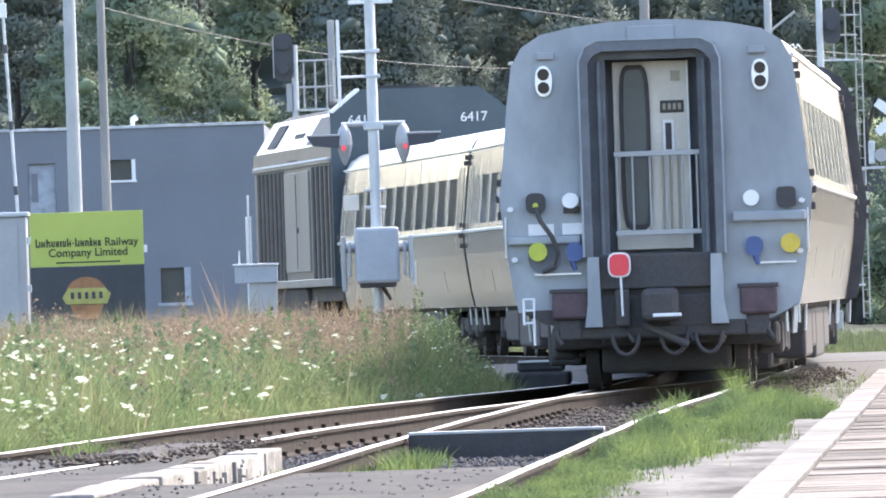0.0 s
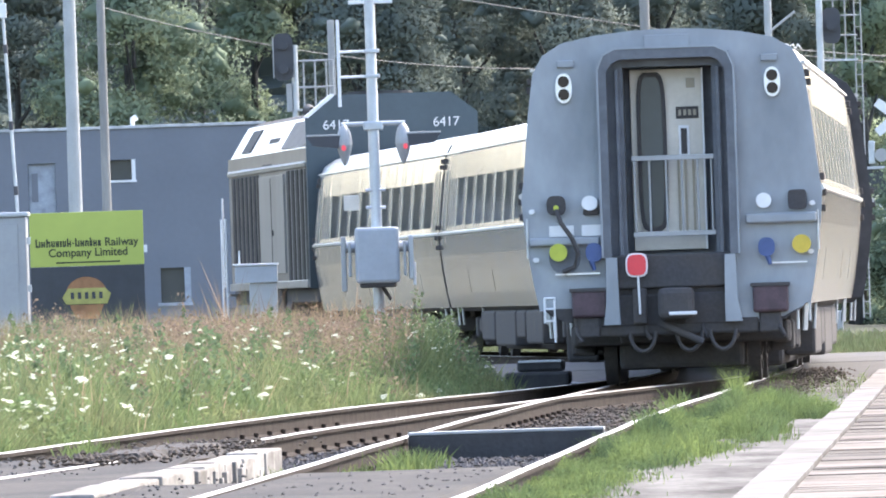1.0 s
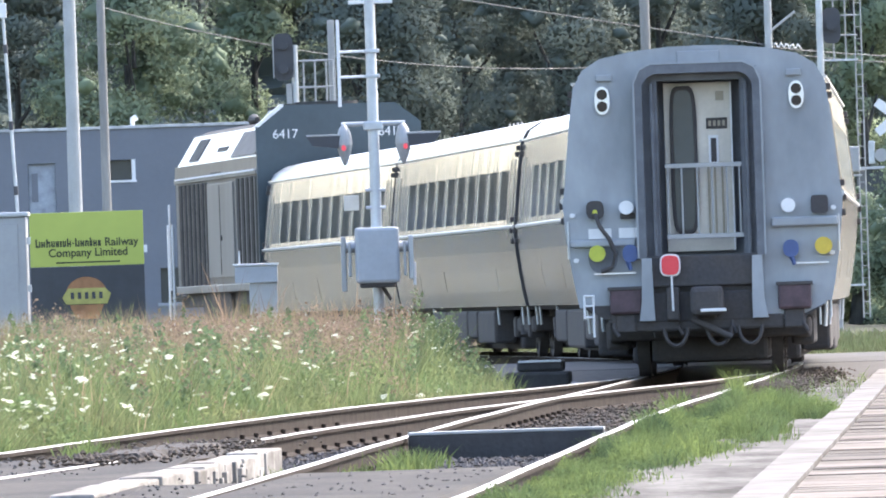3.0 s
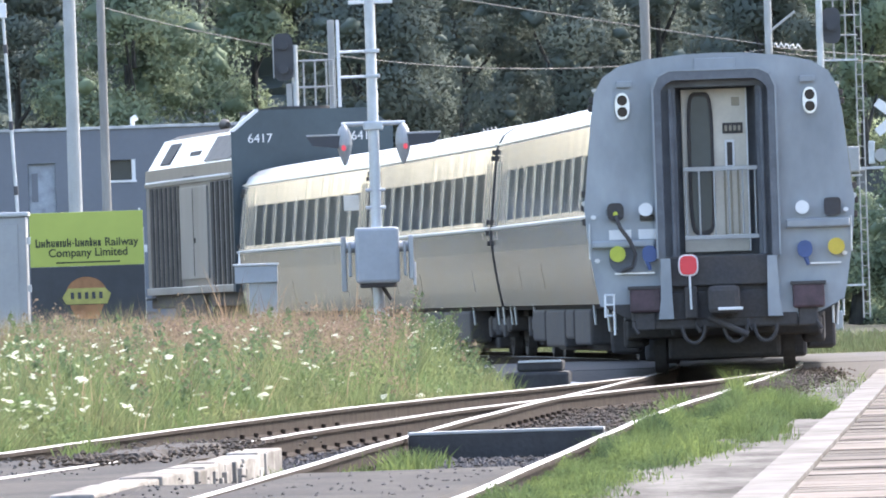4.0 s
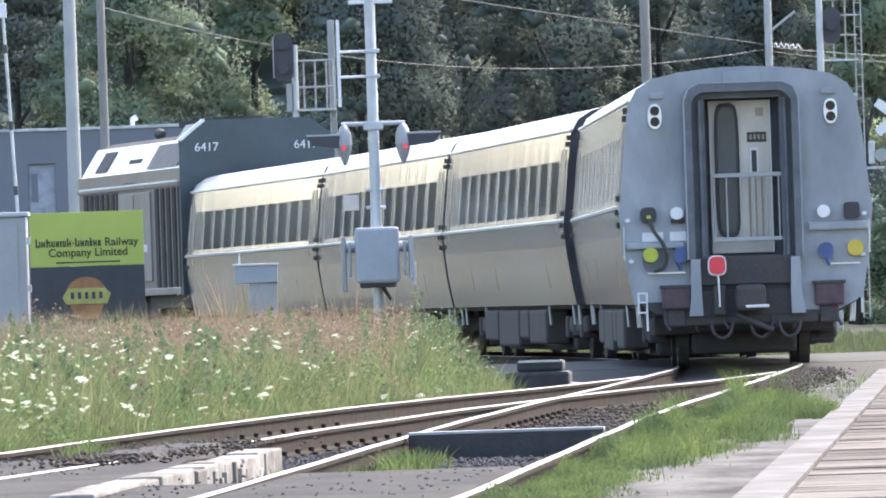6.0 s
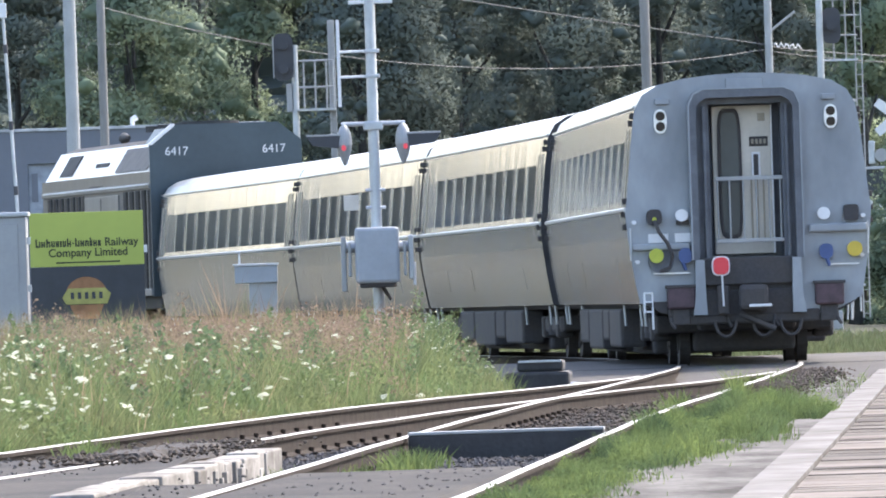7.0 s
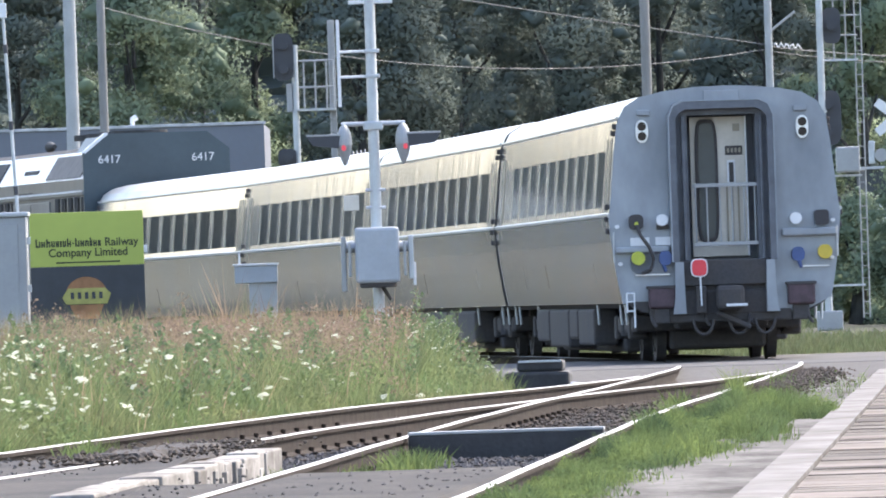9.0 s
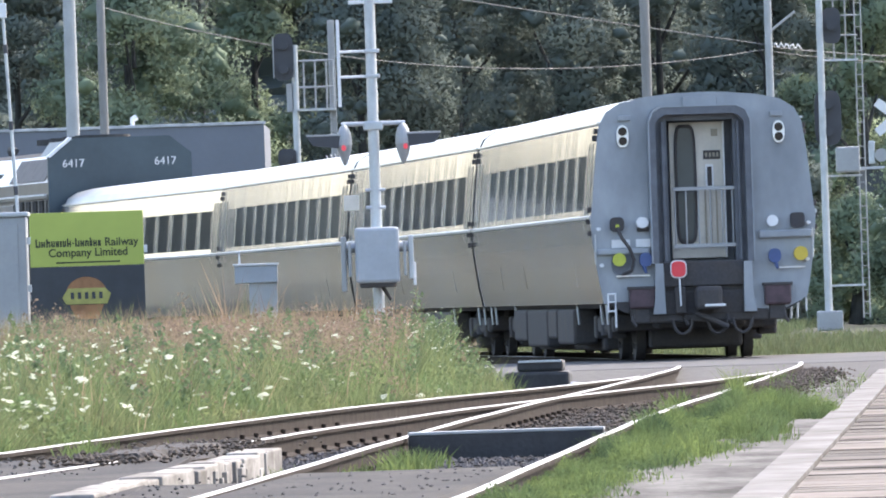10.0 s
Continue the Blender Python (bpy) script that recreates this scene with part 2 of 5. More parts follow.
def hose(pts, r, seg=8, bm=None):
    """One round bar that follows a row of points."""
    bm = bm or bmesh.new()
    pts = [Vector(p) for p in pts]
    rings = []
    for i, p in enumerate(pts):
        e = (pts[min(i + 1, len(pts) - 1)] - pts[max(i - 1, 0)]).normalized()
        q = e.to_track_quat("Z", "Y")
        rings.append([bm.verts.new(p + q @ Vector((r * math.cos(6.2832 * k / seg), r * math.sin(6.2832 * k / seg), 0))) for k in range(seg)])
    for a, b in zip(rings[:-1], rings[1:]):
        for k in range(seg):
            bm.faces.new((a[k], a[(k + 1) % seg], b[(k + 1) % seg], b[k]))
    bm.faces.new(rings[0][::-1]), bm.faces.new(rings[-1])
    return bm


def sheet(name, verts, faces, material, smooth=False):
    me = bpy.data.meshes.new(name)
    me.from_pydata(verts, [], faces)
    me.materials.append(material)
    if smooth:
        me.shade_smooth()
    return me


def lettering(text, size, material, parent, at, turn=(90, 0, 0), name="lettering", squeeze=1.0, heavy=0.0):
    cu = bpy.data.curves.new(name, 'FONT')
    cu.body, cu.size, cu.align_x, cu.align_y, cu.extrude = text, size, 'CENTER', 'CENTER', 0.004
    cu.offset = heavy
    tmp = new("tmp", cu)
    me = bpy.data.meshes.new_from_object(tmp.evaluated_get(bpy.context.evaluated_depsgraph_get()))
    bpy.data.objects.remove(tmp)
    me.transform(Matrix.Diagonal((squeeze, 1, 1, 1)))
    me.materials.clear()
    me.materials.append(material)
    ob = new(name, me)
    ob.parent = parent
    ob.matrix_local = pose(*at, *turn)
    return ob


# ---- the line ----
def spline_of(xs, ys):
    xs, ys = np.array(xs, float), np.array(ys, float)
    n, h = len(xs), np.diff(np.array(xs, float))
    a, b = np.eye(n), np.zeros(n)
    for i in range(1, n - 1):
        a[i, i - 1:i + 2] = h[i - 1], 2 * (h[i - 1] + h[i]), h[i]
        b[i] = 6 * ((ys[i + 1] - ys[i]) / h[i] - (ys[i] - ys[i - 1]) / h[i - 1])
    m = np.linalg.solve(a, b)

    def f(x):
        i = int(np.clip(np.searchsorted(xs, x) - 1, 0, n - 2))
        t, hh = x - xs[i], h[i]
        return float(ys[i] + t * ((ys[i + 1] - ys[i]) / hh - hh * (2 * m[i] + m[i + 1]) / 6) + t * t * m[i] / 2 + t ** 3 * (m[i + 1] - m[i]) / (6 * hh))
    return f


main_x = spline_of((60, 85, 110, 130, 150, 170, 190, 210, 230, 250, 270, 290, 315, 340),
                   (-1.089, -0.016, 1.054, 2.073, 3.024, 3.677, 2.963, 1.629, -0.034, -2.036, -4.557, -8.121, -13.893, -21.6))
siding_x = spline_of((50, 65, 80, 93, 107, 120, 130, 140, 151), (-6.9, -5.1, -3.6, -2.5, -1.38, -0.2, 0.9, 2.06, 3.06))


def line_z(d):
    return 0.0003 * (d - 140) - 0.00000656 * (d - 140) ** 2


DEPTHS = np.arange(60, 339, 0.5)
XS = np.array([main_x(q) for q in DEPTHS])
RUN = np.concatenate(([0], np.cumsum(np.hypot(np.diff(DEPTHS), np.diff(XS))))) + 60


def on_line(s):
    d = float(np.interp(s, RUN, DEPTHS))
    return Vector((main_x(d), d, line_z(d)))


def rear_at(t):
    """How far along the line the train's rear end is."""
    return 130.086 + 5.0391 * t + 0.01083 * t * t / 2 - 0.00518 * t ** 3 / 6


def vehicle_pose(middle, centres):
    a, b = on_line(middle - centres / 2), on_line(middle + centres / 2)
    e = (b - a).normalized()
    n = e.cross(Vector((0, 0, 1))).normalized()
    u = n.cross(e)
    m = Matrix((n, e, u)).transposed().to_4x4()
    m.translation = (a + b) / 2
    return m


CAR_LEN, CAR_CENTRES, LOCO_LEN, LOCO_CENTRES = 25.9, 18.1, 17.1, 10.1


# ---- ground, roads, rails ----
def ground():
    xs = sorted(set([-2500, -600, -150, -60, -30] + list(range(-20, 21, 2)) + [30, 60, 150, 600, 2500]))
    ys = sorted(set([-400, -60, 0] + list(range(20, 560, 12)) + [800, 1500, 4000]))
    rnd = random.Random(3)
    verts = [(x, y, -0.30 + rnd.uniform(-0.02, 0.02)) for y in ys for x in xs]
    n = len(xs)
    faces = [(j * n + i, j * n + i + 1, (j + 1) * n + i + 1, (j + 1) * n + i) for j in range(len(ys) - 1) for i in range(n - 1)]
    tagged(new("ground", sheet("ground", verts, faces, M_GROUND)), "dry grassy soil beside the railway", "ground", kind="structure")


def ribbon(name, centre, d0, d1, half, z, material, step=2.0, thick=0.25, rough_edge=0.0, left=None):
    """A strip of ground with thickness that follows a line."""
    rnd = random.Random(len(name))
    ds = np.arange(d0, d1 + 0.01, step)
    verts, faces = [], []
    for d in ds:
        c = centre(d)
        a = rnd.uniform(-rough_edge, rough_edge)
        b = rnd.uniform(-rough_edge, rough_edge)
        w0 = left if left is not None else half
        verts += [(c - w0 + a - thick, d, z - thick), (c - w0 + a, d, z), (c + half + b, d, z), (c + half + b + thick, d, z - thick)]
    for i in range(len(ds) - 1):
        for k in range(3):
            faces.append((4 * i + k, 4 * i + k + 1, 4 * i + 5 + k, 4 * i + 4 + k))
    faces += [(3, 2, 1, 0), tuple(len(verts) - 4 + k for k in range(4))]
    return new(name, sheet(name, verts, faces, material))


RAIL_PARTS = (("head", [(-0.030, -0.035), (-0.030, -0.006), (-0.023, 0.0), (0.023, 0.0), (0.030, -0.006), (0.030, -0.035), (0.0, -0.045)], "worn bright rail head"),
              ("web", [(-0.012, -0.137), (-0.010, -0.041), (0.010, -0.041), (0.012, -0.137)], ""),
              ("foot", [(-0.075, -0.17), (-0.075, -0.155), (-0.012, -0.135), (0.012, -0.135), (0.075, -0.155), (0.075, -0.17)], ""))


def rail(centre, offset, d0, d1, label, kinks=0.0):
    """One rail with head, web and foot that follows a line at a side offset."""
    ds = np.arange(d0, d1 + 0.01, 1.0)
    way = []
    for d in ds:
        sl = (centre(d + 0.2) - centre(d - 0.2)) / 0.4
        way.append((centre(d) + offset * math.sqrt(1 + sl * sl) + kinks * noise.noise((d * 0.13, offset, 1.0)), d, line_z(d) + kinks * noise.noise((d * 0.16, offset, 5.0))))
    holder = tagged(new("rail"), label, "rail", "rails of the junction")
    for name, out, lab in RAIL_PARTS:
        n = len(out)
        verts = [(x + a, d, z + b) for x, d, z in way for a, b in out]
        faces = [(n * i + k, n * i + (k + 1) % n, n * (i + 1) + (k + 1) % n, n * (i + 1) + k) for i in range(len(way) - 1) for k in range(n)]
        faces += [tuple(range(n)), tuple(range(len(verts) - 1, len(verts) - n - 1, -1))]
        me = sheet(name, verts, faces, M_RAIL)
        if name == "head":
            me.materials.append(M_RAIL_TOP)
            for i in range((len(way) - 1) * n):
                me.polygons[i].material_index = 1 if i % n in (1, 2, 3) else 0
        ob = new(name, me)
        ob.parent = holder
        tagged(ob, lab)
    return holder


def ties(centre, d0, d1, half, name):
    base = mesh_of(box(-half, half, -0.115, 0.115, -0.36, -0.172, 0.012), "tie", M_TIE)
    rnd = random.Random(5)
    holder = tagged(new(name), "weathered timber railway ties in ballast", "railway ties", kind="structure")
    for d in np.arange(d0, d1, 0.56):
        ob = new("tie", base)
        ob.parent = holder
        sl = (centre(d + 0.5) - centre(d - 0.5))
        ob.matrix_world = pose(centre(d) + rnd.uniform(-0.05, 0.05), d, line_z(d) + rnd.uniform(-0.015, 0.01), 0, 0, -math.degrees(math.atan(sl)) + rnd.uniform(-1, 1))


def stones(name, spots, size, material, label, category):
    """Loose crushed stones, each a squashed uneven lump."""
    rnd = random.Random(11)
    verts, faces = [], []
    base = [(1, 0, 0), (-1, 0, 0), (0, 1, 0), (0, -1, 0), (0, 0, 1), (0, 0, -1)]
    tri = [(0, 2, 4), (2, 1, 4), (1, 3, 4), (3, 0, 4), (2, 0, 5), (1, 2, 5), (3, 1, 5), (0, 3, 5)]
    for x, y, z in spots:
        k = len(verts)
        s = size * rnd.uniform(0.5, 1.3)
        a = rnd.uniform(0, 6.28)
        for p, q, r in base:
            p, q, r = p * rnd.uniform(0.6, 1.2), q * rnd.uniform(0.6, 1.2), r * rnd.uniform(0.4, 0.9)
            verts.append((x + s * (p * math.cos(a) - q * math.sin(a)), y + s * (p * math.sin(a) + q * math.cos(a)), z + s * r))
        faces += [(k + i, k + j, k + l) for i, j, l in tri]
    return tagged(new(name, sheet(name, verts, faces, material)), label, category, kind="stuff")


def blades(name, spots, material, label, category, width=0.012, lean=0.35, seed=1):
    """Grass: each blade bends once and ends in a point. spots: (x, y, z, height)."""
    rnd = np.random.RandomState(seed)
    spots = np.array(spots)
    n = len(spots)
    a, b = rnd.uniform(0, 2 * np.pi, n), rnd.uniform(0, 2 * np.pi, n)
    h = spots[:, 3]
    w = width * rnd.uniform(0.6, 1.4, n)
    dx, dy = np.cos(a) * w / 2, np.sin(a) * w / 2
    lx, ly = np.cos(b) * lean * h * rnd.uniform(0.2, 1, n), np.sin(b) * lean * h * rnd.uniform(0.2, 1, n)
    x, y, z = spots[:, 0], spots[:, 1], spots[:, 2]
    v = np.stack([np.stack(q, 1) for q in (
        (x - dx, y - dy, z), (x + dx, y + dy, z),
        (x + dx * 0.8 + lx * 0.35, y + dy * 0.8 + ly * 0.35, z + h * 0.6), (x - dx * 0.8 + lx * 0.35, y - dy * 0.8 + ly * 0.35, z + h * 0.6),
        (x + lx, y + ly, z + h))], 1).reshape(-1, 3)
    faces = []
    for i in range(n):
        k = 5 * i
        faces += [(k, k + 1, k + 2, k + 3), (k + 3, k + 2, k + 4)]
    return tagged(new(name, sheet(name, v.tolist(), faces, material)), label, category, kind="stuff")


def leaves(name, spots, material, label, category, size=0.03, seed=1):
    """Small leaves, each a lozenge turned at random. spots: (x, y, z)."""
    rnd = np.random.RandomState(seed)
    p = np.array(spots)
    n = len(p)
    u, v = rnd.normal(size=(n, 3)), rnd.normal(size=(n, 3))
    u /= np.linalg.norm(u, axis=1)[:, None]
    w = np.cross(u, v)
    w /= np.linalg.norm(w, axis=1)[:, None] + 1e-6
    s = size * rnd.uniform(0.5, 1.4, n)[:, None]
    verts = np.stack([p - u * s * 0.5, p + w * s * 0.28, p + u * s * 0.5, p - w * s * 0.28], 1).reshape(-1, 3)
    me = sheet(name, verts.tolist(), [(4 * i, 4 * i + 1, 4 * i + 2, 4 * i + 3) for i in range(n)], material)
    return tagged(new(name, me), label, category, kind="stuff")


def platform_edge(d):
    return 1.44 + (d - 68) * 0.0405


ground()
# trackbed and roads
tagged(ribbon("trackbed", main_x, 60, 335, 1.9, -0.24, M_BALLAST, rough_edge=0.12), "grey crushed-stone trackbed of the curving line", "trackbed", kind="structure")
tagged(ribbon("trackbed_siding", siding_x, 50, 150, 1.7, -0.25, M_BALLAST, rough_edge=0.12), "grey crushed-stone trackbed of the diverging track", "trackbed", kind="structure")
for nm, x0, x1, d0, d1, z, lab in (("road_far", -60, 60, 165.5, 186, -0.012, "worn grey asphalt road over the tracks"), ("road_near", -30, -1.75, 40, 91, -0.05, "patched asphalt crossing between the rails")):
    tagged(part(nm, box(x0, x1, d0, d1, -0.5, z, 0.01), M_ROAD if nm == "road_far" else M_ASPHALT), lab, "road", kind="structure")
tagged(part("road_ramp", prism([(152.0, -0.30), (152.0, -0.215), (158.0, -0.17), (165.6, -0.016), (165.6, -0.40)], "x", -40, 40), M_RAMP), "pale gravel rising to the road crossing", "gravel", kind="structure")
tagged(ribbon("road_between", main_x, 60, 79.5, 0.66, -0.05, M_ASPHALT, 1.5, 0.02), "patched asphalt between the rails", "road", kind="structure")
tagged(ribbon("road_apron", lambda d: main_x(d) - 1.25, 60, 77, 0.42, -0.055, M_ASPHALT, 1.5, 0.02, rough_edge=0.03), "patched asphalt beside the rails", "road", kind="structure")

for off in (-0.753, 0.753):
    rail(main_x, off, 61, 165.4, "worn steel rail of the main track, bright on top", kinks=0.006)
    rail(main_x, off, 186.1, 334, "worn steel rail of the far curve, bright on top")
rail(siding_x, -0.753, 62, 149, "bright worn steel rail of the diverging track", kinks=0.006)
rail(siding_x, 0.753, 62, 149, "bright worn steel rail of the diverging track", kinks=0.006)
ties(main_x, 85.5, 165, 1.35, "ties_main")
ties(siding_x, 91, 128, 1.3, "ties_siding")

# platform: a pale edge strip and rows of slabs
holder = tagged(part("platform", box(0.35, 9, -12, 162, -0.6, -0.125, 0.01, m=Matrix(((1, 0.0405, 0, -1.314), (0, 1, 0, 0), (0, 0, 1, 0), (0, 0, 0, 1)))), M_JOINT), "low station platform of pale worn slabs", "platform", kind="structure")
rnd = random.Random(8)
slab_meshes = [mesh_of(box(-0.5, 0.5, -0.5, 0.5, -0.06, 0, 0.0), "slab", M_SLAB) for _ in range(1)]
edge_mesh = mesh_of(box(-0.5, 0.5, -0.5, 0.5, -0.2, 0, 0.0), "edge_slab", M_EDGE)
d = 58.0
while d < 160:
    ln = rnd.choice((0.35, 0.5, 0.7, 1.1)) * (1 + (d - 58) / 90)
    e = platform_edge(d + ln / 2)
    ob = new("edge_slab", edge_mesh)
    ob.parent = holder
    ob.matrix_world = Matrix.Translation((e + 0.13, d + ln / 2, -0.085)) @ pose(0, 0, 0, 0, 0, -2.32) @ Matrix.Diagonal((0.26, ln - 0.002, 1, 1))
    for k in range(3):
        ob = new("slab", slab_meshes[0])
        ob.parent = holder
        ob.matrix_world = Matrix.Translation((e + 0.275 + 0.75 + 1.5 * k, d + ln / 2, -0.092 + rnd.uniform(-0.004, 0.004))) @ pose(0, 0, 0, rnd.uniform(-0.12, 0.12), 0, -2.32) @ Matrix.Diagonal((1.48, ln - rnd.uniform(0.01, 0.09), 1, 1))
    d += ln

# crossing timbers and the dark cross timber between the rails
t_ = tagged(thing("crossing_timber", "bleached splintered crossing timber beside the rail", "timber", (-1.66, 81.6, 0), -2.3), kind="")
rnd = random.Random(21)
y = -9.6
while y < 9.5:
    ln = rnd.uniform(0.7, 2.2)
    ln = min(ln, 9.6 - y)
    w = rnd.uniform(0.10, 0.135)
    part("timber", box(-w + rnd.uniform(-0.02, 0.02), w, y + 0.012, y + ln - 0.012, -0.28, -0.012 - rnd.uniform(0, 0.03), 0.014), M_TIMBER, t_)
    y += ln
for k in range(12):
    y = rnd.uniform(1, 9.5)
    part("splinter", box(0.1, 0.122 + rnd.uniform(0, 0.02), y, y + rnd.uniform(0.06, 0.3), -0.25, -0.03 - rnd.uniform(0, 0.1), 0.006), M_TIMBER, t_)
t_ = thing("cross_timber", "dark tarred timber block laid between the rails", "timber", (main_x(95.4), 95.4, 0), -2.4)
part("block", box(-0.70, 0.70, -0.14, 0.14, -0.20, -0.012, 0.012), M_PLATE, t_)
# Pale lip imitates the sunlit top edge of the block.
part("top_strip", box(-0.70, 0.70, -0.145, 0.13, -0.014, 0.008, 0.004), M_CABINET, t_, "pale strip painted as the sunlit top edge")

# rail fastenings
def fastenings():
    base = mesh_of(box(-0.11, 0.11, -0.09, 0.09, -0.185, -0.150, 0.006), "tie_plate", M_RAIL)
    bolt = mesh_of(tube((0, 0, -0.16), (0, 0, -0.115), 0.022, seg=8), "spike", M_RAIL)
    holder = tagged(new("rail_fastenings"), "rusty tie plates and spikes under the rails", "rail fastenings", kind="structure")
    for centre, d0, d1 in ((main_x, 86, 150), (siding_x, 91, 120)):
        for d in np.arange(d0, d1, 1.12):
            for off in (-0.753, 0.753):
                x = centre(d) + off
                ob = new("tie_plate", base)
                ob.parent = holder
                ob.location = (x, d, line_z(d))
                for sx in (-0.06, 0.06):
                    ob = new("spike", bolt)
                    ob.parent = holder
                    ob.location = (x + sx, d + sx, line_z(d))


fastenings()
rnd = random.Random(4)
spots = []
for k in range(30000):
    d = 80 + 80 * rnd.random() ** 1.6
    x = main_x(d) + rnd.uniform(-2.0, 0.62 if d < 128 else 1.5) if k % 3 else siding_x(min(d, 148)) + rnd.uniform(-1.2, 1.6)
    spots.append((x, d, -0.235 + rnd.uniform(0, 0.05)))
small = []
for k in range(5200):
    d = rnd.uniform(78, 96)
    off = rnd.uniform(-1.75, 0.62)
    if abs(off + 0.753) > 0.1:
        small.append((main_x(d) + off, d, -0.22 + rnd.uniform(0, 0.04)))
for k in range(180):
    d = rnd.uniform(66, 79)
    off = rnd.uniform(-1.6, 0.6)
    if abs(off + 0.753) > 0.1:
        small.append((main_x(d) + off, d, -0.047))
for k in range(220):
    d = rnd.uniform(78, 92)
    small.append((siding_x(d) + rnd.uniform(-0.6, 1.1), d, -0.045))
stones("loose_chippings", small, 0.013, M_STONE, "small loose chippings beside the crossing", "chippings")
stones("ballast_stones", spots, 0.028, M_STONE, "loose grey crushed stones between the ties", "ballast")

tagged(ribbon("dirt_mound", lambda d: siding_x(d) + 0.74, 87.6, 92.8, 0.16, 0.012, M_BALLAST, 0.4, 0.09, rough_edge=0.06), "grey dirt spread over the buried rail", "dirt", kind="structure")
rubble = []
for k in range(2600):
    d = rnd.uniform(134, 160)
    rubble.append((main_x(d) + 0.8 + abs(rnd.gauss(0, 0.22)), d, -0.14 + rnd.uniform(0, 0.10)))
for k in range(2200):
    d = rnd.uniform(106, 138)
    rubble.append((main_x(d) + rnd.uniform(-0.65, 0.65), d, -0.20 + rnd.uniform(0, 0.07)))
for k in range(900):
    d = rnd.uniform(86, 95)
    rubble.append((siding_x(d) + 0.74 + rnd.gauss(0, 0.22), d, -0.04 + rnd.uniform(0, 0.05)))
stones("track_rubble", rubble, 0.024, M_RUBBLE, "brown broken stone and dirt along the points", "rubble")


# switch machine beside the points
t_ = thing("switch_machine", "dark squat electric switch machine on long ties", "switch machine", (1.02, 147.5, -0.12), -3)
part("base_timber", box(-0.62, 1.2, -0.32, -0.06, -0.16, -0.03, 0.01), M_TIE, t_)
part("base_timber", box(-0.62, 1.2, 0.2, 0.46, -0.16, -0.03, 0.01), M_TIE, t_)
part("case", box(-0.38, 0.34, -0.26, 0.5, -0.03, 0.22, 0.04), M_PLATE, t_)
part("lid", box(-0.24, 0.27, -0.2, 0.45, 0.22, 0.34, 0.03), M_PLATE, t_, "black cast lid with a painted edge highlight")
# Pale steel strip draws the highlight on the lid's top edge.
part("lid_rim", box(-0.22, 0.25, -0.22, -0.2, 0.32, 0.345, 0.002), M_STEEL, t_)
part("motor_end", tube((-0.48, 0.0, 0.08), (-0.36, 0.0, 0.08), 0.09), M_BLACK, t_)
part("throw_rod", tube((0.28, 0.05, 0.08), (1.0, 0.05, -0.02), 0.025), M_STEEL, t_)
part("cable", tube((0.2, -0.2, 0.0), (0.7, -0.3, -0.03), 0.02), M_BLACK, t_)


# ---- passenger cars ----
HALF = [(0.78, 1.37), (1.0, 1.415), (1.3, 1.463), (1.6, 1.50), (1.92, 1.525), (1.97, 1.515), (2.06, 1.50), (2.80, 1.425), (3.18, 1.37), (3.36, 1.27), (3.48, 1.08), (3.55, 0.75), (3.59, 0.35), (3.60, 0.0)]
WIN_Y = [-10.3 + 2.12 * i for i in range(10)]
WIN_W = 1.62


def half_at(z):
    return float(np.interp(z, [q[0] for q in HALF], [q[1] for q in HALF]))


def car_shell(L, bands):
    """Side walls with real window openings."""
    bm = bmesh.new()
    y0, y1 = -L / 2, L / 2
    cuts = [y0]
    for w in WIN_Y:
        cuts += [w - WIN_W / 2, w + WIN_W / 2]
    cuts.append(y1)
    for sx in (-1, 1):
        for (za, wa), (zb, wb) in list(zip(HALF[:8], HALF[1:9]))[bands]:
            band = abs(za - 2.06) < 0.01
            for i in range(len(cuts) - 1):
                inner = 1 <= i <= len(cuts) - 3 and i % 2 == 1
                a, b = cuts[i], cuts[i + 1]
                if band and inner:
                    # reveal round the opening
                    for q in (((a, za), (a, zb)), ((b, zb), (b, za)), ((a, zb), (b, zb)), ((b, za), (a, za))):
                        vs = [bm.verts.new((sx * half_at(z), y, z)) for y, z in q] + [bm.verts.new((sx * (half_at(z) - 0.05), y, z)) for y, z in q[::-1]]
                        bm.faces.new(vs)
                    continue
                vs = [bm.verts.new((sx * wa, a, za)), bm.verts.new((sx * wa, b, za)), bm.verts.new((sx * wb, b, zb)), bm.verts.new((sx * wb, a, zb))]
                bm.faces.new(vs if sx > 0 else vs[::-1])
    bmesh.ops.remove_doubles(bm, verts=bm.verts[:], dist=0.0005)
    return bm


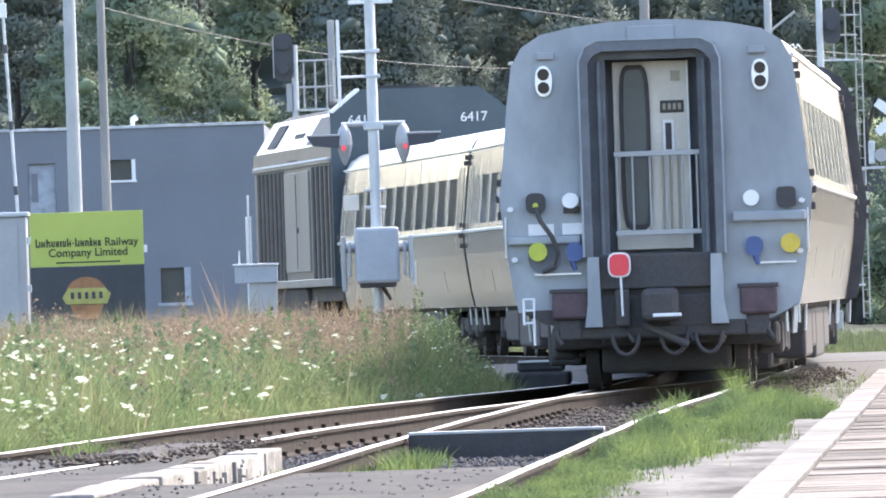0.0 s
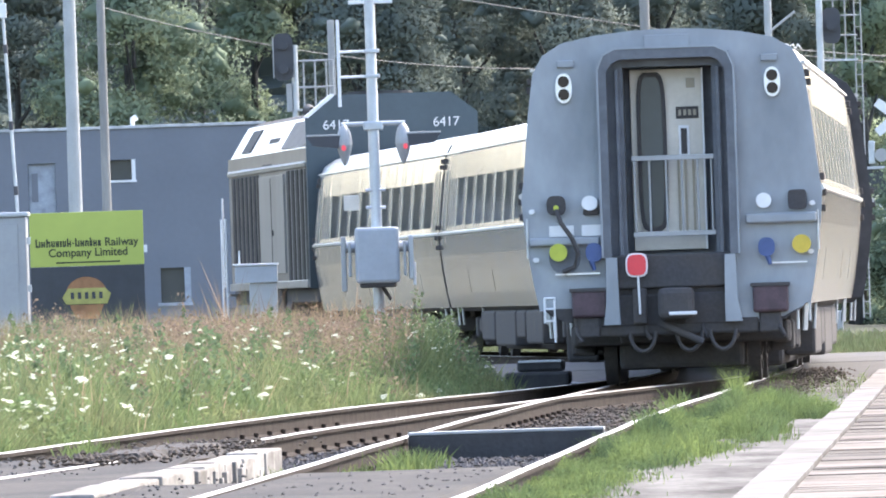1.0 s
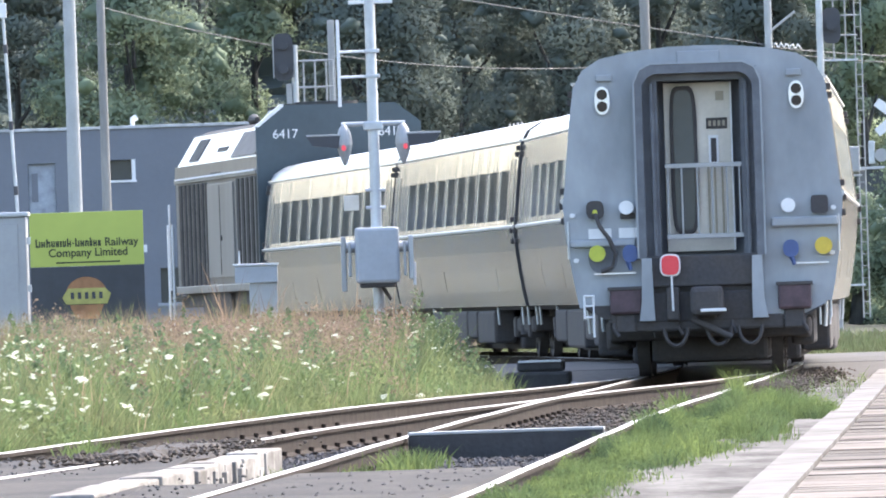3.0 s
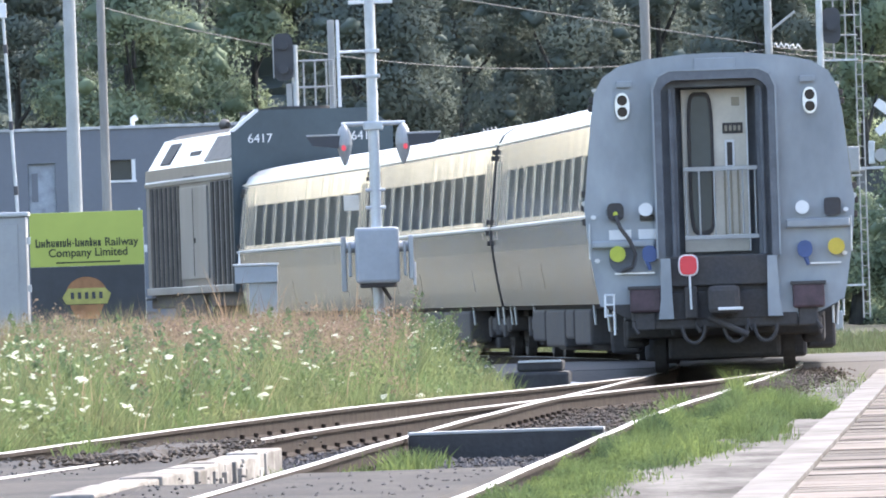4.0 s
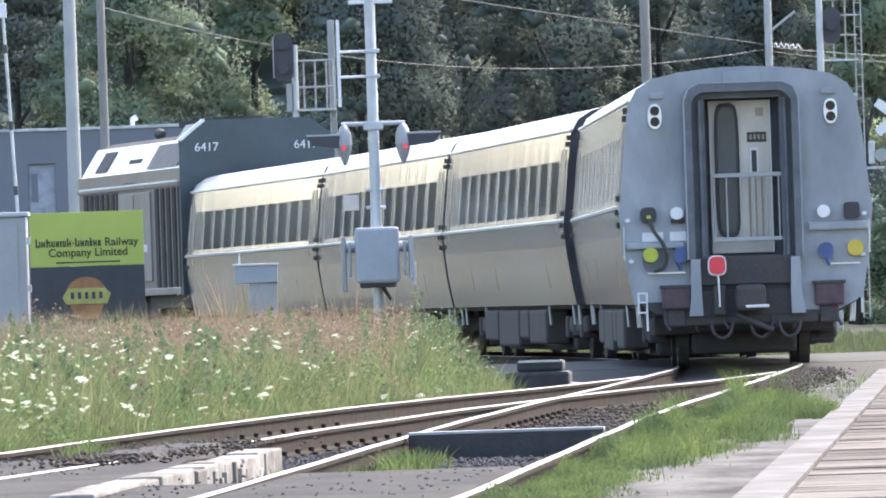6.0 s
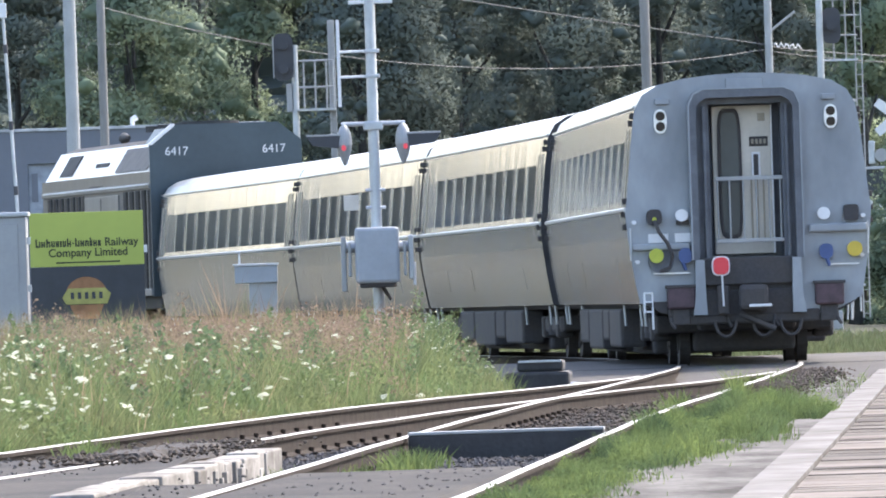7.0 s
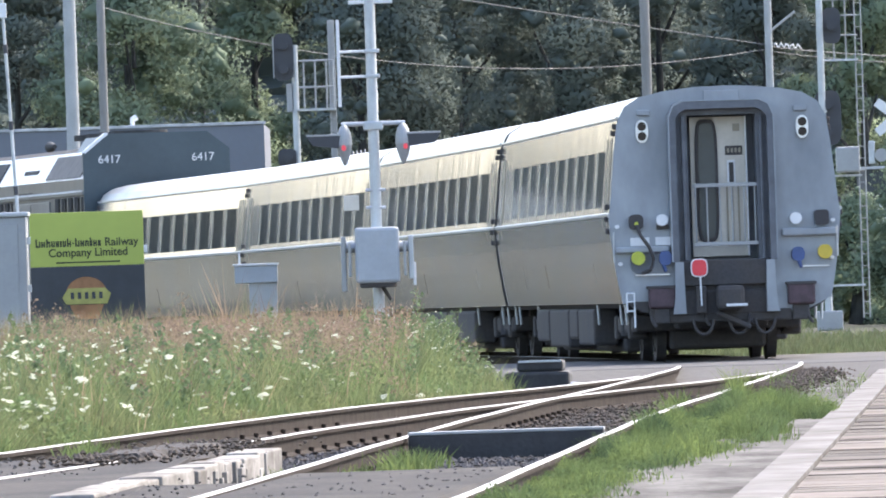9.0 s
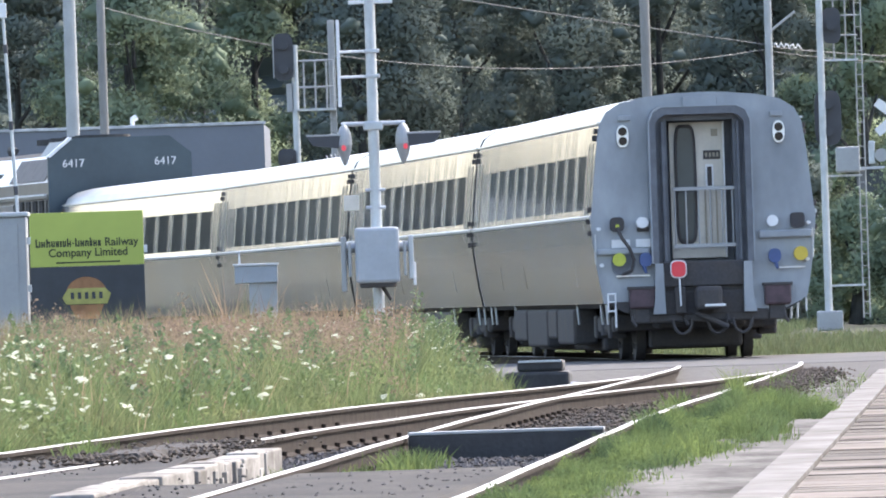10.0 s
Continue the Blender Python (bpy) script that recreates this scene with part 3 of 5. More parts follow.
def end_panel(y, depth):
    """The end wall round the gangway opening."""
    bm = bmesh.new()
    zs = [q[0] for q in HALF if q[0] < 3.36] + [3.36, 3.42, 3.48, 3.55, 3.59, 3.60]
    zs = sorted(set([0.95, 1.3] + [z for z in zs if z >= 0.78]))
    for za, zb in zip(zs[:-1], zs[1:]):
        if zb <= 3.36:
            spans = [(-1, -0.66), (0.62, 1)]
        else:
            spans = [(-1, 1)]
        for a, b in spans:
            xa0, xa1 = (-half_at(za) if a == -1 else a), (half_at(za) if b == 1 else b)
            xb0, xb1 = (-half_at(zb) if a == -1 else a), (half_at(zb) if b == 1 else b)
            bm.faces.new([bm.verts.new(p) for p in ((xa0, y, za), (xa1, y, za), (xb1, y, zb), (xb0, y, zb))])
    bmesh.ops.remove_doubles(bm, verts=bm.verts[:], dist=0.0005)
    r = bmesh.ops.extrude_face_region(bm, geom=bm.faces[:])
    bmesh.ops.translate(bm, vec=(0, depth, 0), verts=[v for v in r["geom"] if isinstance(v, bmesh.types.BMVert)])
    bmesh.ops.recalc_face_normals(bm, faces=bm.faces[:])
    return bm


def bogie(parent, y, wheelbase=2.6):
    bg = part("bogie", box(-1.12, -0.92, y - 1.9, y + 1.9, 0.38, 0.62, 0.05), M_BLACK, parent)
    box_more = box(0.92, 1.12, y - 1.9, y + 1.9, 0.38, 0.62, 0.05)
    part("side_frame", box_more, M_BLACK, bg)
    part("bolster", box(-1.05, 1.05, y - 0.25, y + 0.25, 0.42, 0.72, 0.04), M_BLACK, bg)
    # Solid black box stands in for the deep shade between the wheels.
    part("brake_rigging", box(-0.64, 0.64, y - 1.9, y + 1.9, 0.15, 0.6, 0.05), M_BLACK, bg)
    part("end_beam", box(-1.1, 1.1, y - 2.0, y - 1.86, 0.40, 0.62, 0.03), M_BLACK, bg)
    for sx in (-1, 1):
        part("spring", tube((sx * 1.02, y, 0.35), (sx * 1.02, y, 0.74), 0.14), M_BLACK, bg)
        for k in (-1, 1):
            part("axle_box", box(sx * 1.02 - 0.13, sx * 1.02 + 0.13, y + k * wheelbase / 2 - 0.17, y + k * wheelbase / 2 + 0.17, 0.3, 0.62, 0.04), M_BLACK, bg)
    for k in (-1, 1):
        bm = tube((-1.0, 0, 0), (1.0, 0, 0), 0.07, seg=10)
        for sx in (-1, 1):
            tube((sx * 0.69, 0, 0), (sx * 0.80, 0, 0), 0.46, seg=28, bm=bm)
            tube((sx * 0.67, 0, 0), (sx * 0.69, 0, 0), 0.485, seg=28, bm=bm)
            for j in range(6):
                a = j * math.pi / 3
                tube((sx * 0.80, 0.3 * math.cos(a), 0.3 * math.sin(a)), (sx * 0.815, 0.3 * math.cos(a), 0.3 * math.sin(a)), 0.05, seg=8, bm=bm)
        ws = part("wheelset", bm, M_BLACK, parent)
        ws.location = (0, y + k * wheelbase / 2, 0.46)


def build_car():
    L = CAR_LEN - 0.24
    car = thing("passenger_car", "champagne-painted low passenger car with grey ends on rails", "railway car", group="cars of the train")
    part("upper_side", car_shell(L, slice(4, 8)), M_CREAM, car, "pale grey-champagne upper body side with window openings")
    part("lower_side", car_shell(L, slice(0, 4)), M_SKIRT, car, "stained beige lower body side with painted-in shade")
    roof = [(w, z) for z, w in HALF[8:]] + [(-w, z) for z, w in HALF[8:][::-1][1:]]
    roof += [(a * 0.965, b - 0.05) for a, b in roof[::-1]]
    part("roof", prism(roof, "y", -L / 2 + 0.03, L / 2 - 0.03), M_ROOF, car)
    lower = [(-1.32, 0.78), (1.32, 0.78), (1.25, 0.72), (-1.25, 0.72)]
    part("floor_pan", prism(lower, "y", -L / 2 + 0.05, L / 2 - 0.05), M_BLACK, car)
    for sx in (-1, 1):
        # Moulding in roof colour imitates the sky highlight along the belt.
        part("belt_moulding", prism([(sx * 1.522, 1.915), (sx * 1.545, 1.93), (sx * 1.545, 1.965), (sx * 1.513, 1.98)], "y", -L / 2, L / 2), M_ROOF, car, "pale belt moulding with the sky highlight in its colour")
        part("gutter", prism([(sx * 1.36, 3.20), (sx * 1.395, 3.205), (sx * 1.39, 3.23), (sx * 1.352, 3.235)], "y", -L / 2, L / 2), M_ROOF, car)
        for w in WIN_Y:
            part("window", prism([(sx * (half_at(2.06) - 0.010), 2.06), (sx * (half_at(2.80) - 0.010), 2.80), (sx * (half_at(2.80) - 0.03), 2.80), (sx * (half_at(2.06) - 0.03), 2.06)], "y", w - WIN_W / 2, w + WIN_W / 2), M_GLASS, car, "dark tinted window pane")
        for y in (-11.9, 11.9):
            part("end_door", prism([(sx * 1.518, 1.99), (sx * 1.414, 2.95), (sx * 1.38, 2.95), (sx * 1.45, 1.99)], "y", y - 0.42, y + 0.42), M_CREAM, car)
            for dy in (-0.44, 0.44):
                part("door_seam", prism([(sx * 1.416, 1.05), (sx * 1.530, 1.9), (sx * 1.416, 2.95), (sx * 1.38, 2.95), (sx * 1.39, 1.05)], "y", y + dy - 0.02, y + dy + 0.02), M_MULL, car)
            out = math.copysign(0.72, y)
            for z, dy in ((2.02, 0.0), (1.86, 0.06), (1.70, 0.0), (2.98, 0.05), (3.07, -0.05)):
                w = half_at(z)
                part("latch", box(sx * w - 0.045, sx * w + 0.045, y + out + dy - 0.06, y + out + dy + 0.06, z, z + 0.075, 0.012), M_BLACK, car)
        for y in (-8.1, 2.4, 7.7):
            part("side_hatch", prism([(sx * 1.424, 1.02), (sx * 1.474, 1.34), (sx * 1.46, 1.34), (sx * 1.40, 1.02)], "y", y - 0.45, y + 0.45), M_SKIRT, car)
        for y, ln, z in ((-6.4, 3.2, 0.22), (-2.9, 1.7, 0.30), (-0.9, 4.1, 0.18), (3.5, 2.7, 0.26)):
            part("equipment_box", box(sx * 1.15 - 0.2, sx * 1.15 + 0.14, y, y + ln, z, 0.72, 0.04), M_BLACK, car)
        for y in (-12.2, -11.2, -6.6, 6.6, 11.2, 12.2):
            part("step_bar", tube((sx * 1.30, y, 0.78), (sx * 1.28, y, 0.50), 0.02), M_STEEL, car)
    part("centre_sill", box(-0.6, 0.6, -12, 12, 0.42, 0.74, 0.05), M_BLACK, car)
    # Solid black block stands in for the deep shade under the floor.
    part("underfloor_tank", box(-0.95, 0.95, -6.8, 6.8, 0.12, 0.7, 0.05), M_BLACK, car)
    for y in (-CAR_CENTRES / 2, CAR_CENTRES / 2):
        bogie(car, y)
    part("gangway_bellows", prism([(1.0, 3.42), (1.20, 3.30), (1.30, 3.12), (1.35, 2.8), (1.44, 1.92), (1.38, 1.3), (1.29, 0.86), (-1.29, 0.86), (-1.38, 1.3), (-1.44, 1.92), (-1.35, 2.8), (-1.30, 3.12), (-1.20, 3.30), (-1.0, 3.42)], "y", L / 2 + 0.012, L / 2 + 0.228), M_BELLOWS, car, "dark rubber bellows between cars")
    # ends
    for sy in (-1, 1):
        ye = sy * L / 2
        part("end_wall", end_panel(ye, -sy * 0.12), M_GREY, car, "blue-grey painted end wall")
        part("gangway_frame", prism([(-0.70, 1.30), (-0.70, 3.20), (-0.64, 3.34), (-0.52, 3.40), (0.48, 3.40), (0.60, 3.34), (0.66, 3.20), (0.66, 1.30), (0.58, 1.30), (0.58, 3.18), (0.52, 3.26), (0.44, 3.30), (-0.48, 3.30), (-0.56, 3.26), (-0.62, 3.18), (-0.62, 1.30)], "y", ye - 0.02, ye + sy * 0.16), M_DARK, car, "raised dark frame of the gangway")
        part("gangway_rim", prism([(-0.72, 1.30), (-0.72, 3.21), (-0.65, 3.36), (-0.53, 3.42), (0.49, 3.42), (0.61, 3.36), (0.68, 3.21), (0.68, 1.30), (0.66, 1.30), (0.66, 3.20), (0.60, 3.34), (0.48, 3.40), (-0.52, 3.40), (-0.64, 3.34), (-0.70, 3.20), (-0.70, 1.30)], "y", ye - 0.02, ye + sy * 0.17), M_GREY, car)
        part("gangway_lining", prism([(-0.66, 1.0), (-0.66, 3.36), (0.62, 3.36), (0.62, 1.0), (0.44, 1.0), (0.44, 3.22), (-0.46, 3.22), (-0.46, 1.0)], "y", ye - sy * 0.45, ye - sy * 0.03), M_DARK, car, "dark rubber gangway lining")
        part("gangway_back", box(-0.66, 0.62, ye - sy * 0.5 - 0.02, ye - sy * 0.5 + 0.02, 1.0, 3.36), M_DARK, car)
        part("gangway_sill", box(-0.66, 0.62, min(ye - sy * 0.5, ye + sy * 0.10), max(ye - sy * 0.5, ye + sy * 0.10), 0.98, 1.32, 0.02), M_BLACK, car)
    return car


def oval_part(name, x, z, w, h, y0, y1, material, parent, label="", corner=2.6, n=20):
    return part(name, prism(shift(oval(w, h, n, corner), x, z), "y", y0, y1), material, parent, label)


def rear_fittings(car):
    """What only the last car's rear end carries."""
    y = -(CAR_LEN - 0.24) / 2
    # door in the gangway
    d = part("vestibule_door", box(-0.40, 0.34, y + 0.38, y + 0.42, 1.36, 3.20, 0.01), M_DOOR, car, "beige door panel inside the gangway")
    oval_part("door_window_frame", -0.19, 2.36, 0.30, 1.62, y + 0.345, y + 0.38, M_BLACK, d, corner=5)
    oval_part("door_window", -0.19, 2.36, 0.22, 1.52, y + 0.335, y + 0.345, M_DOORGLASS, d, "grey-green glass", corner=5)
    part("door_leaf_edge", box(0.325, 0.345, y + 0.32, y + 0.38, 1.36, 3.20, 0.004), M_WHITE, d)
    part("number_plate_panel", box(0.06, 0.29, y + 0.365, y + 0.38, 2.69, 2.81, 0.004), M_BLACK, d, "dark plate with worn pale marks")
    for k in range(4):
        part("plate_mark", box(0.085 + 0.05 * k, 0.115 + 0.05 * k, y + 0.355, y + 0.365, 2.72, 2.78), M_MULL, d)
    part("small_window_frame", box(0.08, 0.19, y + 0.36, y + 0.38, 2.3, 2.62, 0.004), M_WHITE, d)
    part("small_window", box(0.105, 0.165, y + 0.35, y + 0.36, 2.33, 2.59), M_BLACK, d)
    part("door_notice", box(0.17, 0.26, y + 0.36, y + 0.38, 3.0, 3.1), M_MULL, d)
    for x in (0.07, 0.14, 0.22):
        part("door_rib", box(x - 0.012, x + 0.012, y + 0.36, y + 0.38, 1.5, 2.28), M_MULL, d)
    # safety gate
    g = part("safety_gate", box(-0.40, 0.44, y + 0.06, y + 0.09, 2.27, 2.32, 0.006), M_CABINET, car, "pale metal safety gate across the gangway")
    part("gate_bar", box(-0.40, 0.44, y + 0.06, y + 0.09, 1.50, 1.55, 0.006), M_CABINET, g)
    for x in (-0.37, -0.22, -0.05, 0.11, 0.27, 0.41):
        part("gate_upright", tube((x, y + 0.075, 1.5), (x, y + 0.075, 2.3), 0.011, seg=8), M_CABINET, g)
    for x in (-0.52, 0.50):
        part("gangway_rib", box(x - 0.02, x + 0.02, y - 0.05, y + 0.02, 1.3, 3.2, 0.008), M_DARK, car)
    # marker lights
    for sx in (-1, 1):
        m = oval_part("marker_light_bezel", sx * 1.055, 3.03, 0.165, 0.30, y - 0.05, y, M_CHROME, car, "chrome oval bezel with two lenses", corner=2.4)
        for z in (3.095, 2.965):
            oval_part("lens", sx * 1.055, z, 0.115, 0.115, y - 0.07, y - 0.05, M_LENS, m, corner=2)
        part("lamp_box", box(sx * 1.03 - 0.085, sx * 1.03 + 0.085, y - 0.06, y, 3.24, 3.31, 0.008), M_GREY, car)
    part("top_plate", box(-0.23, 0.23, y - 0.03, y, 3.41, 3.54, 0.008), M_GREY, car, "small hatch plate")
    # sockets and caps
    s = oval_part("socket", -1.17, 1.845, 0.19, 0.20, y - 0.10, y, M_BLACK, car, "black socket with a yellow core", corner=3)
    oval_part("socket_core", -1.17, 1.82, 0.055, 0.055, y - 0.115, y - 0.10, M_LIME, s, corner=2)
    oval_part("white_cap", -0.83, 1.86, 0.16, 0.15, y - 0.12, y, M_WHITE, car, corner=2)
    part("cap_bracket", box(-0.90, -0.74, y - 0.06, y, 1.74, 1.80, 0.01), M_BLACK, car)
    oval_part("white_cap", 0.93, 1.83, 0.155, 0.155, y - 0.10, y, M_WHITE, car, corner=2)
    oval_part("socket", 1.27, 1.83, 0.19, 0.20, y - 0.09, y, M_BLACK, car, "black square socket", corner=5)
    part("label_strip", box(-1.25, -1.0, y - 0.02, y, 1.53, 1.64), M_WHITE, car)
    part("label_strip", box(-0.92, -0.70, y - 0.02, y, 1.53, 1.64), M_WHITE, car)
    part("ledge", box(-1.45, -0.74, y - 0.09, y, 1.44, 1.52, 0.02), M_GREY, car)
    part("ledge", box(0.74, 1.46, y - 0.09, y, 1.60, 1.70, 0.02), M_GREY, car)
    part("thin_bar", box(0.95, 1.35, y - 0.06, y - 0.04, 1.19, 1.205), M_CHROME, car)
    part("thin_bar", box(-1.2, -0.75, y - 0.06, y - 0.04, 1.14, 1.155), M_CHROME, car)
    oval_part("lime_cap", -1.16, 1.37, 0.18, 0.18, y - 0.14, y, M_LIME, car, "lime yellow connector cap", corner=2)
    oval_part("cap_flange", -1.10, 1.32, 0.32, 0.34, y - 0.05, y, M_DARK, car, corner=2.2)
    oval_part("blue_cap", -0.80, 1.36, 0.17, 0.19, y - 0.12, y, M_BLUE, car, "blue connector cap", corner=2.4)
    oval_part("blue_cap", 0.945, 1.36, 0.17, 0.19, y - 0.12, y, M_BLUE, car, "blue connector cap", corner=2.4)
    oval_part("yellow_cap", 1.30, 1.38, 0.19, 0.19, y - 0.12, y, M_YELLOW, car, "yellow connector cap", corner=2)
    for x in (-1.42, 1.42):
        oval_part("grab_knob", x, 1.79, 0.06, 0.05, y - 0.05, y, M_WHITE, car, corner=2)
        oval_part("grab_knob", x * 0.98, 1.30, 0.06, 0.05, y - 0.05, y, M_WHITE, car, corner=2)
        part("corner_rail", tube((x * 1.035, y - 0.03, 1.32), (x * 1.035, y - 0.03, 1.72), 0.012), M_STEEL, car)
    part("jumper_cable", hose([(-1.17, y - 0.1, 1.80), (-1.12, y - 0.16, 1.66), (-1.02, y - 0.17, 1.52), (-0.96, y - 0.15, 1.36), (-1.0, y - 0.13, 1.22), (-1.12, y - 0.12, 1.17)], 0.024), M_BLACK, car)
    for x in (-0.83, 0.95):
        part("blue_drop", tube((x, y - 0.09, 1.28), (x + 0.03, y - 0.09, 1.18), 0.03, 0.02), M_BLUE, car)
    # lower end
    # Black panel and beam are added to darken the foot of the end.
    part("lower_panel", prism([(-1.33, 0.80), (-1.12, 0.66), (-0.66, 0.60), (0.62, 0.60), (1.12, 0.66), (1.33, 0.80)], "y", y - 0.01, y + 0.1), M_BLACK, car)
    part("buffer_beam", box(-1.03, 0.60, y - 0.06, y, 0.60, 0.92, 0.02), M_BLACK, car, "black beam added to darken the foot of the end")
    part("corner_skirt", prism([(0.60, 0.80), (1.34, 0.80), (1.30, 0.755), (1.10, 0.66), (0.92, 0.60), (0.60, 0.60)], "y", y - 0.03, y - 0.012), M_GREY, car)
    part("skirt_flange", prism([(0.60, 0.60), (0.92, 0.60), (1.10, 0.66), (1.30, 0.755), (1.28, 0.735), (1.11, 0.635), (0.93, 0.57), (0.60, 0.57)], "y", y - 0.035, y + 0.1), M_BLACK, car)
    part("coupler_pocket", box(-0.60, 0.56, y - 0.02, y + 0.3, 0.62, 1.3, 0.02), M_BLACK, car)
    for x in (-0.62, 0.58):
        s = 1 if x > 0 else -1
        part("buffer_post", prism([(x - 0.06, 1.30), (x + 0.05, 1.30), (x + 0.06, 0.85), (x + 0.10 if s > 0 else x + 0.07, 0.62), (x - 0.07 if s > 0 else x - 0.10, 0.62), (x - 0.07, 0.85)], "y", y - 0.16, y - 0.02), M_GREY, car)
    for x in (-0.86, 0.97):
        b = part("tail_box", box(x - 0.18, x + 0.18, y - 0.14, y, 0.70, 0.98, 0.03), M_MAROON, car, "faded maroon equipment box")
        part("box_lip", box(x - 0.20, x + 0.20, y - 0.15, y, 0.96, 1.0, 0.008), M_BLACK, b)
        part("box_drop", box(x - 0.12, x + 0.10, y - 0.08, y, 0.50, 0.72, 0.02), M_BLACK, b)
    part("coupler_head", box(-0.16, 0.20, y - 0.45, y, 0.66, 0.98, 0.06), M_BLACK, car)
    part("coupler_lever", box(-0.05, 0.23, y - 0.48, y - 0.45, 0.70, 0.735, 0.008), M_WHITE, car, "bright uncoupling lever")
    part("coupler_shank", box(-0.12, 0.12, y - 0.1, y + 1.2, 0.62, 0.85, 0.03), M_BLACK, car)
    part("air_hose", tube((-0.15, y - 0.2, 0.62), (0.28, y - 0.2, 0.42), 0.035), M_BLACK, car)
    part("pilot_beam", box(-0.85, 0.85, y - 0.05, y + 0.2, 0.50, 0.66, 0.03), M_BLACK, car)
    for x in (-0.45, 0.02, 0.36):
        part("brake_hose", hose([(x + 0.12 - 0.13 * math.cos(0.35 * k), y - 0.14, 0.54 - 0.20 * math.sin(0.35 * k)) for k in range(10)], 0.02), M_BLACK, car)
    # red marker disc on its stem
    oval_part("red_disc", -0.37, 1.218, 0.19, 0.21, y - 0.22, y - 0.20, M_RED, car, "red tail disc with a pale rim", corner=3.2, n=28)
    oval_part("disc_rim", -0.37, 1.218, 0.225, 0.245, y - 0.20, y - 0.185, M_WHITE, car, corner=3.2, n=28)
    part("disc_stem", tube((-0.36, y - 0.19, 1.1), (-0.35, y - 0.19, 0.72), 0.012), M_WHITE, car)
    part("disc_holder", box(-0.42, -0.28, y - 0.18, y - 0.02, 0.62, 0.98, 0.02), M_BLACK, car)
    bm = tube((-1.32, y, 0.92), (-1.32, y, 0.66), 0.013)
    tube((-1.22, y, 0.92), (-1.22, y, 0.46), 0.013, bm=bm)
    for z in (0.68, 0.80, 0.91):
        tube((-1.32, y, z), (-1.22, y, z), 0.012, bm=bm)
    part("corner_step", bm, M_WHITE, car)
    for x, z in ((1.24, 0.52), (1.36, 0.60)):
        part("corner_rod", tube((x, y + 0.02, 0.88), (x, y + 0.02, z), 0.012, seg=8), M_STEEL, car)
    for x in (-1.0, -0.3, 0.28, 1.06):
        part("pipe_elbow", hose([(x, y - 0.02, 0.62), (x, y - 0.08, 0.54), (x + 0.05, y - 0.1, 0.46)], 0.022), M_BLACK, car)



def build_loco():
    loco = thing("locomotive", "tall diesel locomotive, grey sides, dark teal rear end", "locomotive")
    L = LOCO_LEN - 0.5
    y0, y1 = -L / 2, L / 2
    part("body", prism([(-1.53, 1.25), (-1.53, 3.45), (1.53, 3.45), (1.53, 1.25)], "y", y0 + 0.1, y1 - 0.9), M_LOCO_GREY, loco)
    up = part("upper_body", prism([(-1.53, 3.45), (-1.52, 3.72), (-1.16, 4.30), (1.16, 4.30), (1.52, 3.72), (1.53, 3.45)], "y", y0 + 0.1, y1 - 1.3), M_LOCO_PALE, loco, "pale sloping upper side")
    part("window_band", prism([(-1.54, 3.46), (-1.53, 3.72), (1.53, 3.72), (1.54, 3.46)], "y", y0 + 0.11, y1 - 0.85), M_LOCO_GREY, loco, "dark grey band under the pale upper side")
    part("roof", prism([(-1.16, 4.30), (-0.95, 4.60), (0.95, 4.60), (1.16, 4.30)], "y", y0 + 0.12, y0 + 3.2), M_LOCO_TEAL, loco)
    part("cab_roof", prism([(-1.16, 4.30), (-0.9, 4.40), (0.9, 4.40), (1.16, 4.30)], "y", y0 + 3.2, y1 - 1.7), M_LOCO_DARK, loco)
    part("rear_bulkhead", prism([(-1.55, 1.2), (-1.55, 4.27), (-1.08, 4.64), (1.08, 4.64), (1.55, 4.27), (1.55, 1.2)], "y", y0, y0 + 0.1), M_LOCO_TEAL, loco, "dark teal rear end")
    part("bulkhead_trim", prism([(-1.57, 4.26), (-1.08, 4.66), (-1.02, 4.66), (-1.02, 4.62), (-1.5, 4.24)], "y", y0 - 0.01, y0 + 0.16), M_WHITE, loco, "pale edge trim")
    part("nose", prism([(y1 - 1.5, 4.26), (y1 - 0.9, 3.45), (y1 - 0.9, 3.1), (y1, 3.0), (y1, 1.2), (y1 - 2, 1.2), (y1 - 2, 4.26)], "x", -1.14, 1.14), M_LOCO_GREY, loco)
    for sx in (-1, 1):
        for k in range(9):
            y = y0 + 0.35 + 0.42 * k
            part("side_rib", box(sx * 1.55 - 0.03, sx * 1.55 + 0.03, y - 0.07, y + 0.07, 1.35, 3.35, 0.01), M_LOCO_DARK if k % 2 else M_LOCO_GREY, loco)
        part("side_panel", box(sx * 1.545 - 0.02, sx * 1.545 + 0.02, y0 + 4.5, y0 + 9.3, 1.5, 3.3, 0.01), M_LOCO_PANEL, loco, "plain light grey side panel")
        for k in range(13):
            y = y0 + 9.6 + 0.42 * k
            part("side_rib", box(sx * 1.55 - 0.03, sx * 1.55 + 0.03, y - 0.07, y + 0.07, 1.35, 3.35, 0.01), M_LOCO_DARK if k % 2 else M_LOCO_BROWN, loco)
        part("side_sill", box(sx * 1.56 - 0.03, sx * 1.56 + 0.03, y0 + 0.1, y1 - 1, 1.22, 1.36, 0.01), M_LOCO_PANEL, loco)
        part("eave", box(sx * 1.55 - 0.03, sx * 1.55 + 0.03, y0 + 0.1, y1 - 1.0, 3.38, 3.46, 0.01), M_LOCO_PANEL, loco)
